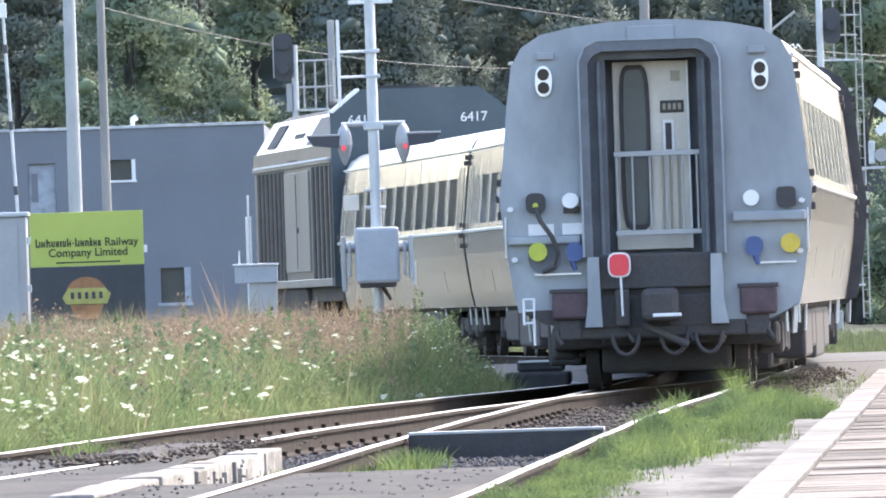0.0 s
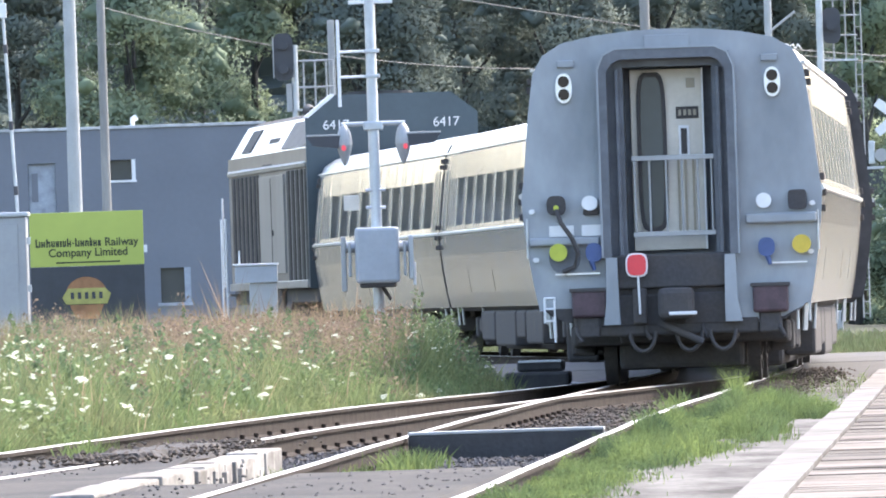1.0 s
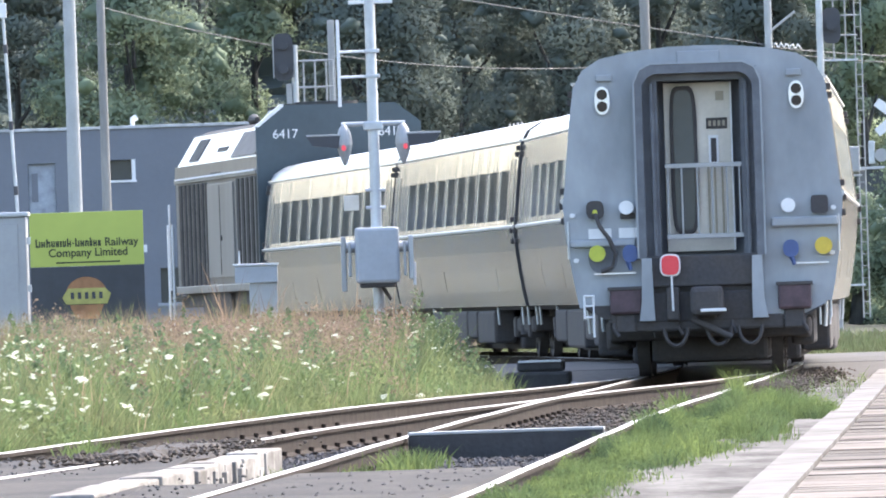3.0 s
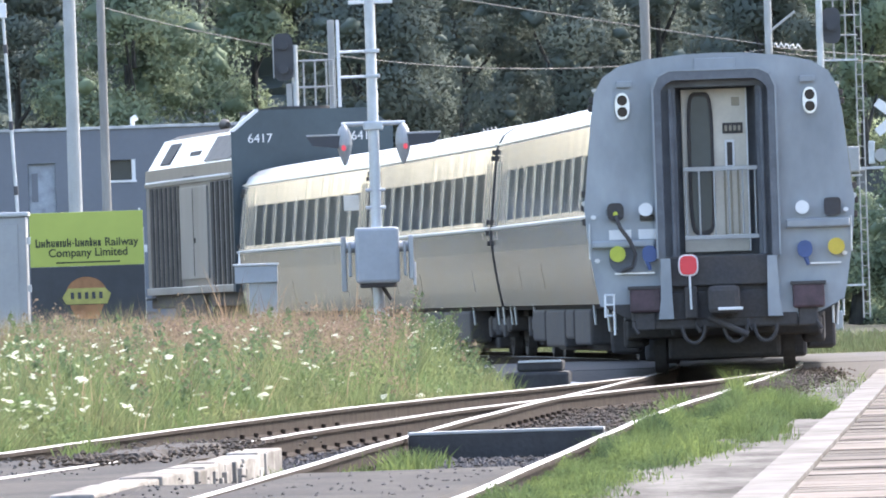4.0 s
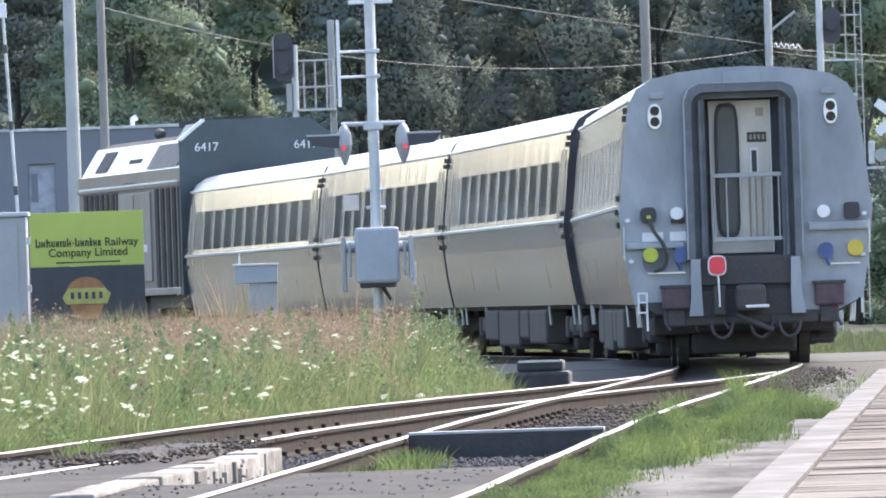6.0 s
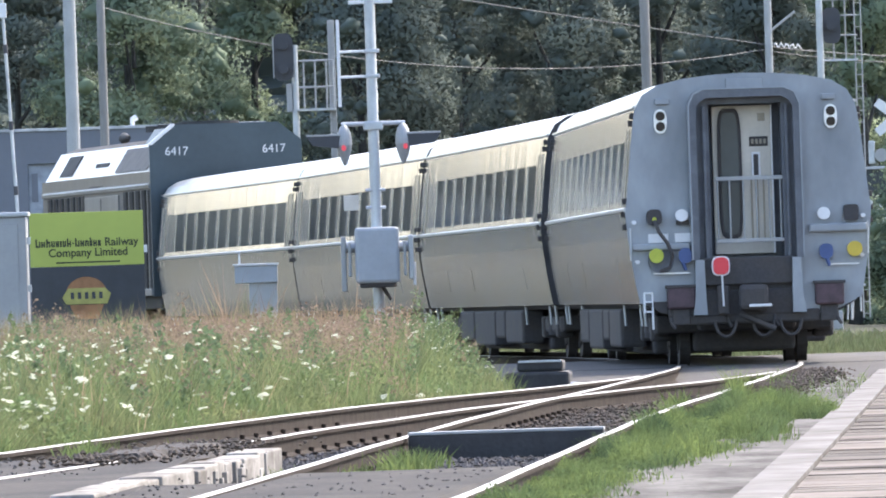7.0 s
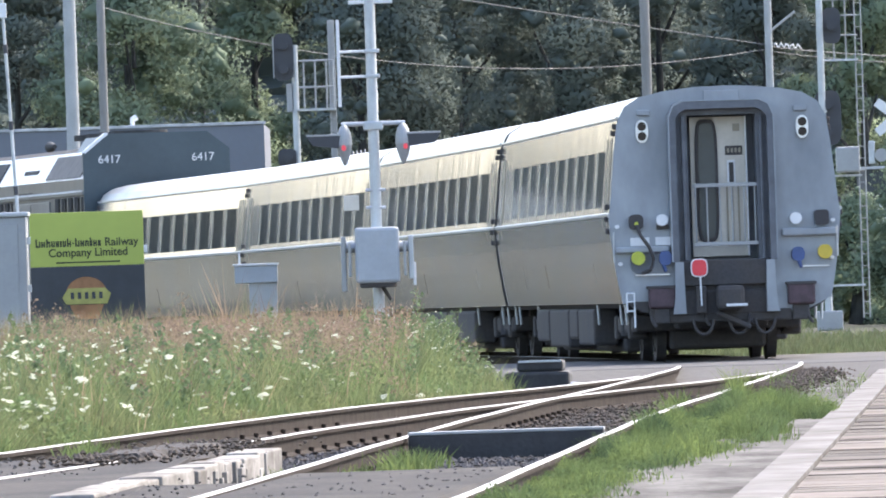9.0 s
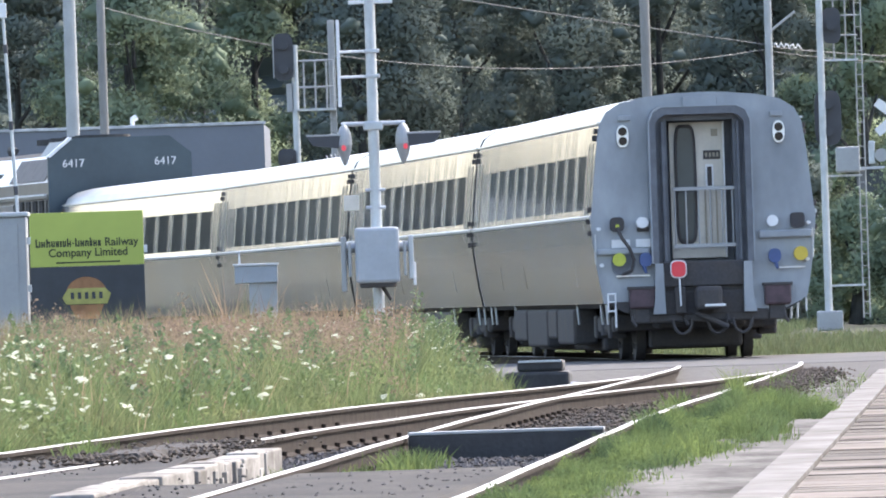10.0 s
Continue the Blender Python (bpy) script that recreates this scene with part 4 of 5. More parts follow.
        for a, b, zz0, zz1, mm in ((y1 - 5.0, y1 - 3.2, 3.80, 4.22, M_LOCO_DARK), (y1 - 9.8, y1 - 7.9, 3.5, 4.0, M_LOCO_DARK), (y0 + 0.7, y0 + 5.2, 3.76, 4.24, M_LOCO_BROWN)):
            xa = sx * (1.52 - 0.62 * max(0, zz0 - 3.72))
            xb = sx * (1.52 - 0.62 * (zz1 - 3.72))
            part("side_grille", prism([(xa - sx * 0.05, zz0), (xa + sx * 0.025, zz0), (xb + sx * 0.025, zz1), (xb - sx * 0.05, zz1)], "y", a, b), mm, up)
        part("handrail", tube((sx * 1.62, y1 - 0.3, 1.3), (sx * 1.62, y1 - 0.3, 3.0), 0.02), M_WHITE, loco)
        part("fuel_tank", prism([(sx * 0.5, 0.35), (sx * 1.4, 0.45), (sx * 1.5, 1.2), (sx * 0.5, 1.2)], "y", -2.2, 2.2), M_BLACK, loco)
    for sx in (-1, 1):
        c = part("cab_step", box(sx * 1.5 - 0.1, sx * 1.5 + 0.1, y1 - 1.0, y1 - 0.2, 0.55, 0.62, 0.01), M_LOCO_PANEL, loco)
        for z in (0.85, 1.12):
            part("tread", box(sx * 1.5 - 0.1, sx * 1.5 + 0.1, y1 - 1.0, y1 - 0.2, z, z + 0.05, 0.01), M_LOCO_PANEL, c)
        for dy in (-1.05, -0.15):
            part("grab_iron", tube((sx * 1.64, y1 + dy, 0.6), (sx * 1.64, y1 + dy, 2.6), 0.022, seg=8), M_WHITE, loco)
        part("battery_box", box(sx * 1.2 - 0.25, sx * 1.2 + 0.25, 2.4, 3.4, 0.55, 1.2, 0.04), M_BLACK, loco)
        part("air_tank", tube((sx * 1.25, -3.4, 0.85), (sx * 1.25, -2.4, 0.85), 0.2), M_BLACK, loco)
        part("panel_seam", box(sx * 1.566 - 0.006, sx * 1.566 + 0.006, y0 + 6.9, y0 + 6.94, 1.55, 3.25), M_LOCO_DARK, loco)
        part("door_handle", box(sx * 1.57 - 0.02, sx * 1.57 + 0.02, y0 + 6.6, y0 + 6.72, 2.2, 2.3, 0.008), M_LOCO_DARK, loco)
        part("rain_gutter", box(sx * 1.57 - 0.03, sx * 1.57 + 0.03, y0 + 0.3, y1 - 1.4, 3.44, 3.48, 0.008), M_WHITE, loco, "bright gutter strip")
    part("underframe", box(-1.4, 1.4, y0 + 0.05, y1 - 0.1, 0.95, 1.26, 0.03), M_BLACK, loco)
    part("horn", tube((-0.4, y1 - 6, 4.55), (-0.4, y1 - 5.4, 4.55), 0.05, 0.12), M_LOCO_DARK, loco)
    for k in range(4):
        part("roof_fan", tube((0, y0 + 2 + 1.6 * k, 4.6), (0, y0 + 2 + 1.6 * k, 4.72), 0.6, seg=20), M_LOCO_DARK, loco)
    for y in (-LOCO_CENTRES / 2, LOCO_CENTRES / 2):
        bogie(loco, y, 2.74)
    for x in (-1.0, 0.98):
        lettering("6417", 0.24, M_WHITE, loco, (x, y0 - 0.012, 4.10), (90, 0, 0))
    return loco


def build_train():
    first = build_car()
    cars = [first]
    for k in range(3):
        cars.append(copy_thing(first, Matrix.Identity(4)))
    rear_fittings(cars[0])
    for car in cars[1:]:
        # Dark material puts the shade of the gap onto the grey end walls.
        for wall in [c for c in car.children if c.name.startswith("end_wall")]:
            wall.data = wall.data.copy()
            wall.data.materials[0] = M_BELLOWS
            tagged(wall, "end wall between cars with gap shade painted dark")
    for k in range(4):
        y = 2.6 + 0.8 * k
        part("roof_aerial", hose([(-0.1, y - 0.25, 3.58), (-0.1, y, 3.69), (-0.1, y + 0.25, 3.58)], 0.014), M_DARK, cars[2])
    tagged(cars[0], "last passenger car, blue-grey end with gangway and red tail disc")
    return cars, build_loco()


CARS, LOCO = build_train()


def key_wheels(vehicle, times):
    for ws in [c for c in vehicle.children if c.name.startswith("wheelset")]:
        at = ws.location.copy()
        walk(ws, [(t, pose(at.x, at.y, at.z, -math.degrees((rear_at(t) - rear_at(0)) / 0.46) % 360)) for t in times])


def motions():
    times = [0.5 * k for k in range(21)]
    fine = [0.1 * k for k in range(101)]
    for i, car in enumerate(CARS):
        walk(car, [(t, vehicle_pose(rear_at(t) + CAR_LEN * (i + 0.5), CAR_CENTRES)) for t in times])
    walk(LOCO, [(t, vehicle_pose(rear_at(t) + CAR_LEN * 4 + LOCO_LEN / 2, LOCO_CENTRES)) for t in times])
    for v in (*CARS, LOCO):
        key_wheels(v, fine)


# ---- crossing signal beside the road ----
def crossing_signal():
    s = thing("crossing_signal", "galvanised crossing mast with twin flashers and gate box", "crossing signal", (-0.86, 175, -0.3))
    part("mast", tube((0, 0, 0), (0, 0, 7.6), 0.075, 0.068, 20), M_STEEL, s)
    part("mast_base", box(-0.22, 0.22, -0.22, 0.22, 0, 0.35, 0.03), M_STEEL, s)
    b = part("gate_mechanism", box(-0.29, 0.29, -0.48, -0.02, 1.46, 2.19, 0.045), M_BOX, s, "blue-grey rounded gate mechanism box")
    part("box_foot", box(-0.24, 0.24, -0.42, -0.08, 1.40, 1.47, 0.02), M_BLACK, b)
    for sx in (-1, 1):
        part("pivot", tube((sx * 0.27, -0.25, 1.93), (sx * 0.47, -0.25, 1.93), 0.07), M_STEEL, b)
        part("gate_arm_bracket", box(sx * 0.44 - 0.035, sx * 0.44 + 0.035, -0.36, -0.1, 1.36 if sx < 0 else 1.5, 2.08, 0.015), M_STEEL if sx > 0 else M_CABINET, b)
        part("counterweight_plate", box(sx * 0.36 - 0.02, sx * 0.36 + 0.02, -0.45, 0.0, 1.55, 2.0, 0.01), M_CABINET, b)
    part("bracket_tip", box(0.46, 0.50, -0.3, -0.2, 1.42, 1.72, 0.008), M_WHITE, b)
    part("conduit", tube((0.05, -0.15, 1.42), (0.16, -0.1, 1.24), 0.025), M_BLACK, b)
    part("clamp", box(-0.13, 0.13, -0.1, 0.1, 3.46, 3.58, 0.02), M_STEEL, s)
    part("crossarm", tube((-0.42, 0, 3.55), (0.42, 0, 3.55), 0.03), M_STEEL, s)
    for sx in (-1, 1):
        # flashers that face the road on each side, seen from the side
        f = part("flasher_back", tube((sx * 0.385, -0.02, 3.52), (sx * 0.385, -0.02, 3.40), 0.03, seg=10), M_STEEL, s, "silver teardrop flasher housing")
        bm = bmesh.new()
        r = bmesh.ops.create_uvsphere(bm, u_segments=18, v_segments=12, radius=1)
        for v in r["verts"]:
            z = v.co.z
            w = (1 - 0.45 * max(0, -z)) if z < 0 else 1
            v.co = Vector((sx * 0.385 + 0.105 * v.co.x * w - sx * 0.0, -0.03 + 0.13 * v.co.y * w, 3.28 + 0.27 * z))
        part("housing", bm, M_CABINET, f)
        oval_part("lens", sx * 0.385 - (0.01 if sx < 0 else -0.03), 3.24, 0.06, 0.075, -0.175, -0.14, M_REDGLOW, f, "glowing red lens", corner=2)
        h = part("hood", prism([(sx * 0.44, 3.42), (sx * 0.88, 3.40), (sx * 0.80, 3.28), (sx * 0.46, 3.24)], "y", -0.13, 0.13), M_BLACKPAINT, s, "black flasher hood seen from the side")
        # Grey strip paints the lit top of the black hood.
        part("hood_rim", box(min(sx * 0.44, sx * 0.88), max(sx * 0.44, sx * 0.88), -0.135, 0.135, 3.40, 3.425, 0.006), M_CABINET, h)
    # bracket with an upright rod
    for z in (4.17, 4.50):
        part("bracket_arm", tube((-0.43, 0, z), (0.0, 0, z), 0.018), M_WHITE, s)
        part("bracket_clamp", box(-0.09, 0.11, -0.09, 0.09, z - 0.025, z + 0.025, 0.008), M_STEEL, s)
    part("bracket_rod", box(-0.45, -0.405, -0.03, 0.03, 3.78, 4.92, 0.008), M_WHITE, s)
    part("upper_arm", box(-0.28, 0.30, -0.03, 0.03, 5.12, 5.17, 0.008), M_WHITE, s)
    for z in (2.45, 2.68):
        for sx in (-1, 1):
            part("u_bolt", tube((sx * 0.05, -0.05, z), (sx * 0.13, -0.05, z), 0.022, seg=8), M_STEEL, s)
    part("small_plate", box(-0.42, -0.22, -0.02, 0.0, 2.42, 2.62, 0.006), M_DOOR, s, "small blank metal plate")


crossing_signal()


# ---- sign, cases, posts in the field ----
def company_sign():
    s = thing("railway_sign", "lime-green sign over a dark lower board on posts", "sign", (-6.26, 235, -0.3))
    part("board", box(-1.0, 1.0, -0.03, 0.03, 1.99, 2.94, 0.006), M_SIGN, s, "lime-green board with dark lettering")
    low = part("lower_board", box(-1.0, 1.0, -0.03, 0.03, 0.95, 1.985, 0.006), M_SIGN_DARK, s, "dark board with an orange and yellow emblem")
    for x in (-0.85, 0.85):
        part("post", box(x - 0.05, x + 0.05, 0.031, 0.13, 0, 2.9, 0.008), M_WOODPOLE, s)
    # proper name as letter-sized bars, the plain words as words
    rnd = random.Random(2)
    x = -0.90
    for k, w in enumerate((0.085, 0.07, 0.07, 0.065, 0.055, 0.03, 0.06, 0.07, 0.04, 0.075, 0.065, 0.065, 0.045, 0.065, 0.05)):
        tall = 0.15 if k in (0, 2, 7, 9, 12) else 0.105
        if k == 8:
            part("letter_bar", box(x, x + w, -0.036, -0.03, 2.385, 2.405), M_LETTER, s)
        else:
            part("letter_bar", box(x, x + 0.026, -0.036, -0.03, 2.335, 2.335 + tall), M_LETTER, s)
            part("letter_bar", box(x + 0.026, x + w - 0.022, -0.036, -0.03, 2.335 + (k % 3) * 0.035, 2.365 + (k % 3) * 0.037), M_LETTER, s)
            part("letter_bar", box(x + w - 0.024, x + w, -0.036, -0.03, 2.335, 2.44), M_LETTER, s)
        x += w + 0.017
    lettering("Railway", 0.205, M_LETTER, s, (0.61, -0.034, 2.40), squeeze=0.95, heavy=0.003)
    lettering("Company Limited", 0.205, M_LETTER, s, (0.02, -0.034, 2.225), squeeze=0.95, heavy=0.003)
    part("small_print", box(-0.55, 0.58, -0.036, -0.03, 2.045, 2.07), M_LETTER, s, "bar of small print")
    half = [(0.36 * math.cos(a), 0.30 * math.sin(a)) for a in [math.pi * k / 14 for k in range(15)]]
    part("emblem_arch", prism(shift(half, -0.03, 1.50), "y", -0.04, -0.03), M_ORANGE, low)
    part("emblem_plate", prism(shift([(-0.32, 0.13), (0.32, 0.13), (0.43, 0.03), (0.36, -0.15), (-0.36, -0.15), (-0.43, -0.03)], -0.03, 1.47), "y", -0.05, -0.04), M_EMBLEM, low)
    for k in range(5):
        xx = -0.28 + 0.125 * k
        part("emblem_mark", box(xx - 0.03, xx + 0.03, -0.056, -0.05, 1.41, 1.53), M_SIGN_DARK, low)
    part("emblem_base", prism(shift([(-0.3, 0), (0.3, 0), (0.2, -0.25), (-0.2, -0.25)], -0.03, 1.31), "y", -0.04, -0.03), M_ORANGE, low)
    part("side_tab", box(1.0, 1.06, -0.02, 0.02, 2.2, 2.33), M_WHITE, s)


def equipment_case():
    s = thing("equipment_case", "tall grey trackside equipment case", "equipment case", (-7.75, 225, -0.3))
    part("case", box(-0.76, 0.76, -0.5, 0.5, 0.1, 2.82, 0.03), M_CABINET, s)
    part("roof_cap", box(-0.80, 0.80, -0.55, 0.55, 2.82, 2.90, 0.02), M_STEEL, s)
    part("door", box(-0.6, 0.62, -0.53, -0.5, 0.3, 2.7, 0.01), M_CABINET, s)
    part("plinth", box(-0.7, 0.7, -0.45, 0.45, 0, 0.1), M_CONCRETE, s)
    for z in (2.35, 1.55, 0.9):
        part("hinge", box(0.76, 0.82, -0.4, -0.3, z, z + 0.12, 0.006), M_STEEL, s)
    a = thing("antenna_mast", "thin leaning grey antenna mast with banded joints", "antenna", (-7.05, 226, -0.3))
    part("rod", tube((0, 0, 0), (-0.30, 0, 7.2), 0.032, 0.026, 10), M_STEEL, a)
    for z in (4.3, 5.6, 3.2):
        part("band", tube((-0.30 * z / 7.2, 0, z), (-0.30 * (z + 0.15) / 7.2, 0, z + 0.15), 0.04, seg=10), M_BLACKPAINT, a)
    part("tip_box", box(-0.36, -0.2, -0.05, 0.05, 6.2, 6.45, 0.01), M_WHITE, a)


def post_box():
    s = thing("post_box", "grey metal junction box on a concrete post", "junction box", (-2.86, 205, -0.3))
    part("box", box(-0.345, 0.31, -0.2, 0.2, 1.55, 1.82, 0.015), M_BOX, s)
    part("lid", box(-0.37, 0.33, -0.23, 0.23, 1.82, 1.85, 0.008), M_WHITE, s, "bright lid")
    part("post", box(-0.13, 0.30, -0.15, 0.15, 0, 1.55, 0.01), M_CONCRETE, s)
    part("rod", tube((-0.27, 0.1, 1.8), (-0.27, 0.1, 2.05), 0.015), M_STEEL, s)


company_sign()
equipment_case()
post_box()


# ---- railway signals and poles beyond the line ----
def ladder(parent, x, y, z0, z1, w=0.36, step=0.3, name="ladder"):
    bm = tube((x - w / 2, y, z0), (x - w / 2, y, z1), 0.017, seg=8)
    tube((x + w / 2, y, z0), (x + w / 2, y, z1), 0.017, seg=8, bm=bm)
    z = z0 + 0.1
    while z < z1:
        tube((x - w / 2, y, z), (x + w / 2, y, z), 0.009, seg=6, bm=bm)
        z += step
    return part(name, bm, M_CABINET, parent)


def signal_head(parent, x, y, z0, z1, w, lamps=2, turn_back=False):
    h = part("signal_head", prism(shift(oval(w, z1 - z0, 24, 4), x, (z0 + z1) / 2), "y", y - 0.02, y + 0.02), M_BLACKPAINT, parent, "black oval signal backplate")
    for k in range(lamps):
        z = z0 + (z1 - z0) * (k + 0.5) / lamps
        part("lamp_case", tube((x, y + 0.02, z), (x, y + 0.3, z), 0.13, seg=16), M_BLACKPAINT, h)
        part("visor", tube((x, y - 0.25, z), (x, y - 0.02, z), 0.12, seg=16), M_BLACKPAINT, h)
    return h


def left_signal():
    s = thing("railway_signal", "railway signal mast with black head and railed platform", "railway signal", (-3.515, 330, -0.3))
    part("mast", tube((0, 0, 0), (0, 0, 7.56), 0.095, 0.085, 14), M_STEEL, s)
    signal_head(s, -0.27, -0.2, 6.68, 7.85, 0.5)
    part("head_rim", box(-0.53, -0.50, -0.26, -0.1, 6.75, 7.75, 0.01), M_CABINET, s)
    part("relay_can", box(-0.22, -0.08, -0.1, 0.1, 5.9, 6.6, 0.02), M_CABINET, s)
    signal_head(s, -0.25, -0.2, 4.55, 5.0, 0.45, 1)
    p = part("platform", box(0.05, 0.98, -0.4, 0.4, 5.92, 5.97), M_STEEL, s)
    for z in (6.5, 7.15):
        part("handrail", tube((0.1, -0.4, z), (0.95, -0.4, z), 0.025, seg=8), M_CABINET, p)
    for x in (0.22, 0.5, 0.78, 0.95):
        part("baluster", tube((x, -0.4, 5.95), (x, -0.4, 7.15), 0.022, seg=8), M_CABINET, p)
    ladder(s, 0.92, 0.1, 0.2, 8.15, 0.14)
    part("ladder_post", box(0.84, 1.0, 0.15, 0.25, 4.2, 8.15, 0.01), M_CABINET, s)


def right_signal():
    s = thing("railway_signal", "tall railway signal mast with two black heads and ladder", "railway signal", (9.62, 335, -0.25))
    part("mast", tube((0, 0, 0), (0, 0, 8.8), 0.10, 0.085, 14), M_STEEL, s)
    part("base", box(-0.3, 0.35, -0.3, 0.3, 0, 0.5, 0.04), M_CABINET, s)
    signal_head(s, 0.14, 0.2, 4.65, 6.03, 0.68)
    signal_head(s, 0.30, 0.2, 7.2, 8.1, 0.46, 1)
    ladder(s, 0.96, 0.2, 0.3, 8.8, 0.16)
    for z in (3.85, 6.75, 1.1):
        part("stay", box(0.05, 0.95, 0.15, 0.2, z, z + 0.05, 0.008), M_STEEL, s)
    for z in (7.4, 7.9, 8.3):
        part("handrail", tube((0.05, 0.3, z), (0.95, 0.3, z), 0.022, seg=8), M_CABINET, s)
    for x in (0.35, 0.65):
        part("baluster", tube((x, 0.3, 6.8), (x, 0.3, 8.3), 0.02, seg=8), M_CABINET, s)
    part("relay_can", box(0.3, 0.9, -0.1, 0.2, 3.95, 4.6, 0.05), M_CABINET, s)


left_signal()
right_signal()


def pole(x, d, h, r, material, label, lean=0.0, name="utility_pole", arm=None):
    s = thing(name, label, "utility pole", (x, d, -0.3))
    part("shaft", tube((0, 0, 0), (lean, 0, h), r, r * 0.8, 16), material, s)
    if arm:
        part("brace", tube((0, 0, arm), (0.8, 0, arm + 0.6), 0.04, seg=8), material, s)
    return s


pole(-9.17, 335, 11, 0.185, M_CONCRETE, "pale round concrete lighting pole")
pole(-9.06, 362, 11, 0.135, M_WOODPOLE, "weathered grey wooden utility pole")
pole(5.95, 380, 11.5, 0.165, M_WOODPOLE, "weathered grey wooden utility pole")
pole(9.70, 390, 11.5, 0.13, M_CONCRETE, "slim pale metal utility pole", arm=8.6)


def wire(pts, r, label, sag=0.0):
    a, b = Vector(pts[0]), Vector(pts[1])
    way = [a.lerp(b, i / 16) - Vector((0, 0, sag * 4 * (i / 16) * (1 - i / 16))) for i in range(17)]
    tagged(part("overhead_cable", hose(way, r, 6), M_CABLE), label, "cable", "overhead cables")


# ---- building behind the line ----
def building():
    b = thing("commercial_building", "low slate-blue commercial building with flat roof", "building", (-11.0, 420, -0.3))
    x0, x1, h = -20.0, 5.5, 6.82
    opens = [(-1.96, -1.10, 0.9, 5.8), (0.58, 1.42, 5.2, 5.84), (2.1, 3.05, 1.3, 2.4), (-6, -5, 4.6, 5.8)]
    xs = sorted({x0, x1, *[o[0] for o in opens], *[o[1] for o in opens]})
    zs = sorted({0.0, h, *[o[2] for o in opens], *[o[3] for o in opens]})
    bm = bmesh.new()
    for xa, xb in zip(xs[:-1], xs[1:]):
        for za, zb in zip(zs[:-1], zs[1:]):
            mx, mz = (xa + xb) / 2, (za + zb) / 2
            if not any(o[0] < mx < o[1] and o[2] < mz < o[3] for o in opens):
                box(xa, xb, 0, 0.3, za, zb, bm=bm)
    part("wall", bm, M_WALL, b)
    part("back_wall", box(x0, x1, 14.7, 15, 0, h), M_WALL, b)
    part("side_wall", box(x0, x0 + 0.3, 0.3, 14.7, 0, h), M_WALL, b)
    part("side_wall", box(x1 - 0.3, x1, 0.3, 14.7, 0, h), M_WALL, b)
    part("roof", box(x0 + 0.3, x1 - 0.3, 0.3, 14.7, h - 0.5, h - 0.3), M_COPING, b)
    part("coping", box(x0 - 0.05, x1 + 0.05, -0.06, 0.36, h, h + 0.09, 0.01), M_COPING, b, "pale metal roof edge")
    part("door", box(-1.95, -1.11, 0.12, 0.2, 0.9, 5.79), M_BDOOR, b, "pale grey tall door")
    part("door_glass", box(-1.86, -1.66, 0.1, 0.12, 4.6, 5.5), M_WALL, b)
    w = part("window", box(0.6, 1.4, 0.14, 0.2, 5.22, 5.82), M_GLASS, b)
    part("window_frame", box(1.30, 1.42, 0.0, 0.14, 5.2, 5.84), M_WHITE, w)
    part("window_sill", box(0.55, 1.45, -0.05, 0.14, 5.13, 5.2), M_WHITE, w)
    w = part("window", box(2.1, 3.05, 0.14, 0.2, 1.3, 2.4), M_GLASS, b)
    part("window_frame", box(2.85, 3.05, 0.0, 0.14, 1.3, 2.4), M_BDOOR, w)
    part("window_sill", box(2.0, 3.1, -0.06, 0.14, 1.2, 1.3), M_BDOOR, w)
    part("window", box(-6, -5, 0.14, 0.2, 4.6, 5.8), M_GLASS, b)
    part("roof_vent", tube((1.35, 1.0, h - 0.3), (1.35, 1.0, h + 0.35), 0.07), M_WHITE, b)
    part("vent_cap", tube((1.35, 1.0, h + 0.28), (1.50, 1.0, h + 0.36), 0.09), M_WHITE, b)


building()


def dark_hall():
    b = thing("dark_shed", "dark metal shed with pale roof edge behind trees", "building", (17.6, 400, -0.3))
    part("wall", box(-4.9, 8, 0, 8, 0, 4.6), M_SHED, b)
    part("roof_edge", box(-5.0, 8.1, -0.1, 8.1, 4.6, 4.68, 0.01), M_COPING, b)
    part("notice", box(-4.6, -4.2, -0.03, -0.002, 2.9, 3.6, 0.01), M_WHITE, b)


dark_hall()


def crossbuck():
    s = thing("crossbuck_signal", "white crossbuck and flasher mast beyond the road", "crossing signal", (10.95, 318, -0.3))
    part("mast", tube((0, 0, 0), (0, 0, 5.6), 0.06), M_STEEL, s)
    for a in (38, -38):
        part("crossbuck_blade", box(-0.6, 0.6, -0.02, 0.02, -0.11, 0.11, 0.006, m=pose(-0.06, -0.08 - 0.02 * (a > 0), 5.15, 0, a, 0)), M_WHITE, s)
    part("arm", box(-0.75, 0.5, -0.04, 0.04, 4.2, 4.3, 0.01), M_STEEL, s)
    part("flasher", tube((-0.45, -0.15, 4.25), (-0.45, 0.1, 4.25), 0.16, seg=16), M_CABINET, s)
    part("flasher_box", box(-0.75, -0.6, -0.08, 0.08, 4.05, 4.6, 0.02), M_STEEL, s)


crossbuck()
wire(((-2.7, 380, 10.0), (9.64, 390, 7.95)), 0.016, "pale overhead cable from pole to pole", 0.03)
wire(((-9.02, 362, 9.06), (9.64, 390, 7.82)), 0.013, "pale sagging overhead cable between poles", 1.05)
wire(((9.64, 390, 7.9), (13.4, 395, 7.58)), 0.018, "pale overhead cable from pole to pole", 0.03)
wire(((9.64, 390, 7.78), (13.4, 395, 7.40)), 0.014, "pale overhead cable from pole to pole", 0.05)
bm = hose([(9.85 + 0.05 * k, 389.9 + 0.05 * math.cos(k * 1.9), 7.93 + 0.07 * math.sin(k * 1.9) - 0.004 * k) for k in range(17)], 0.022, 6)
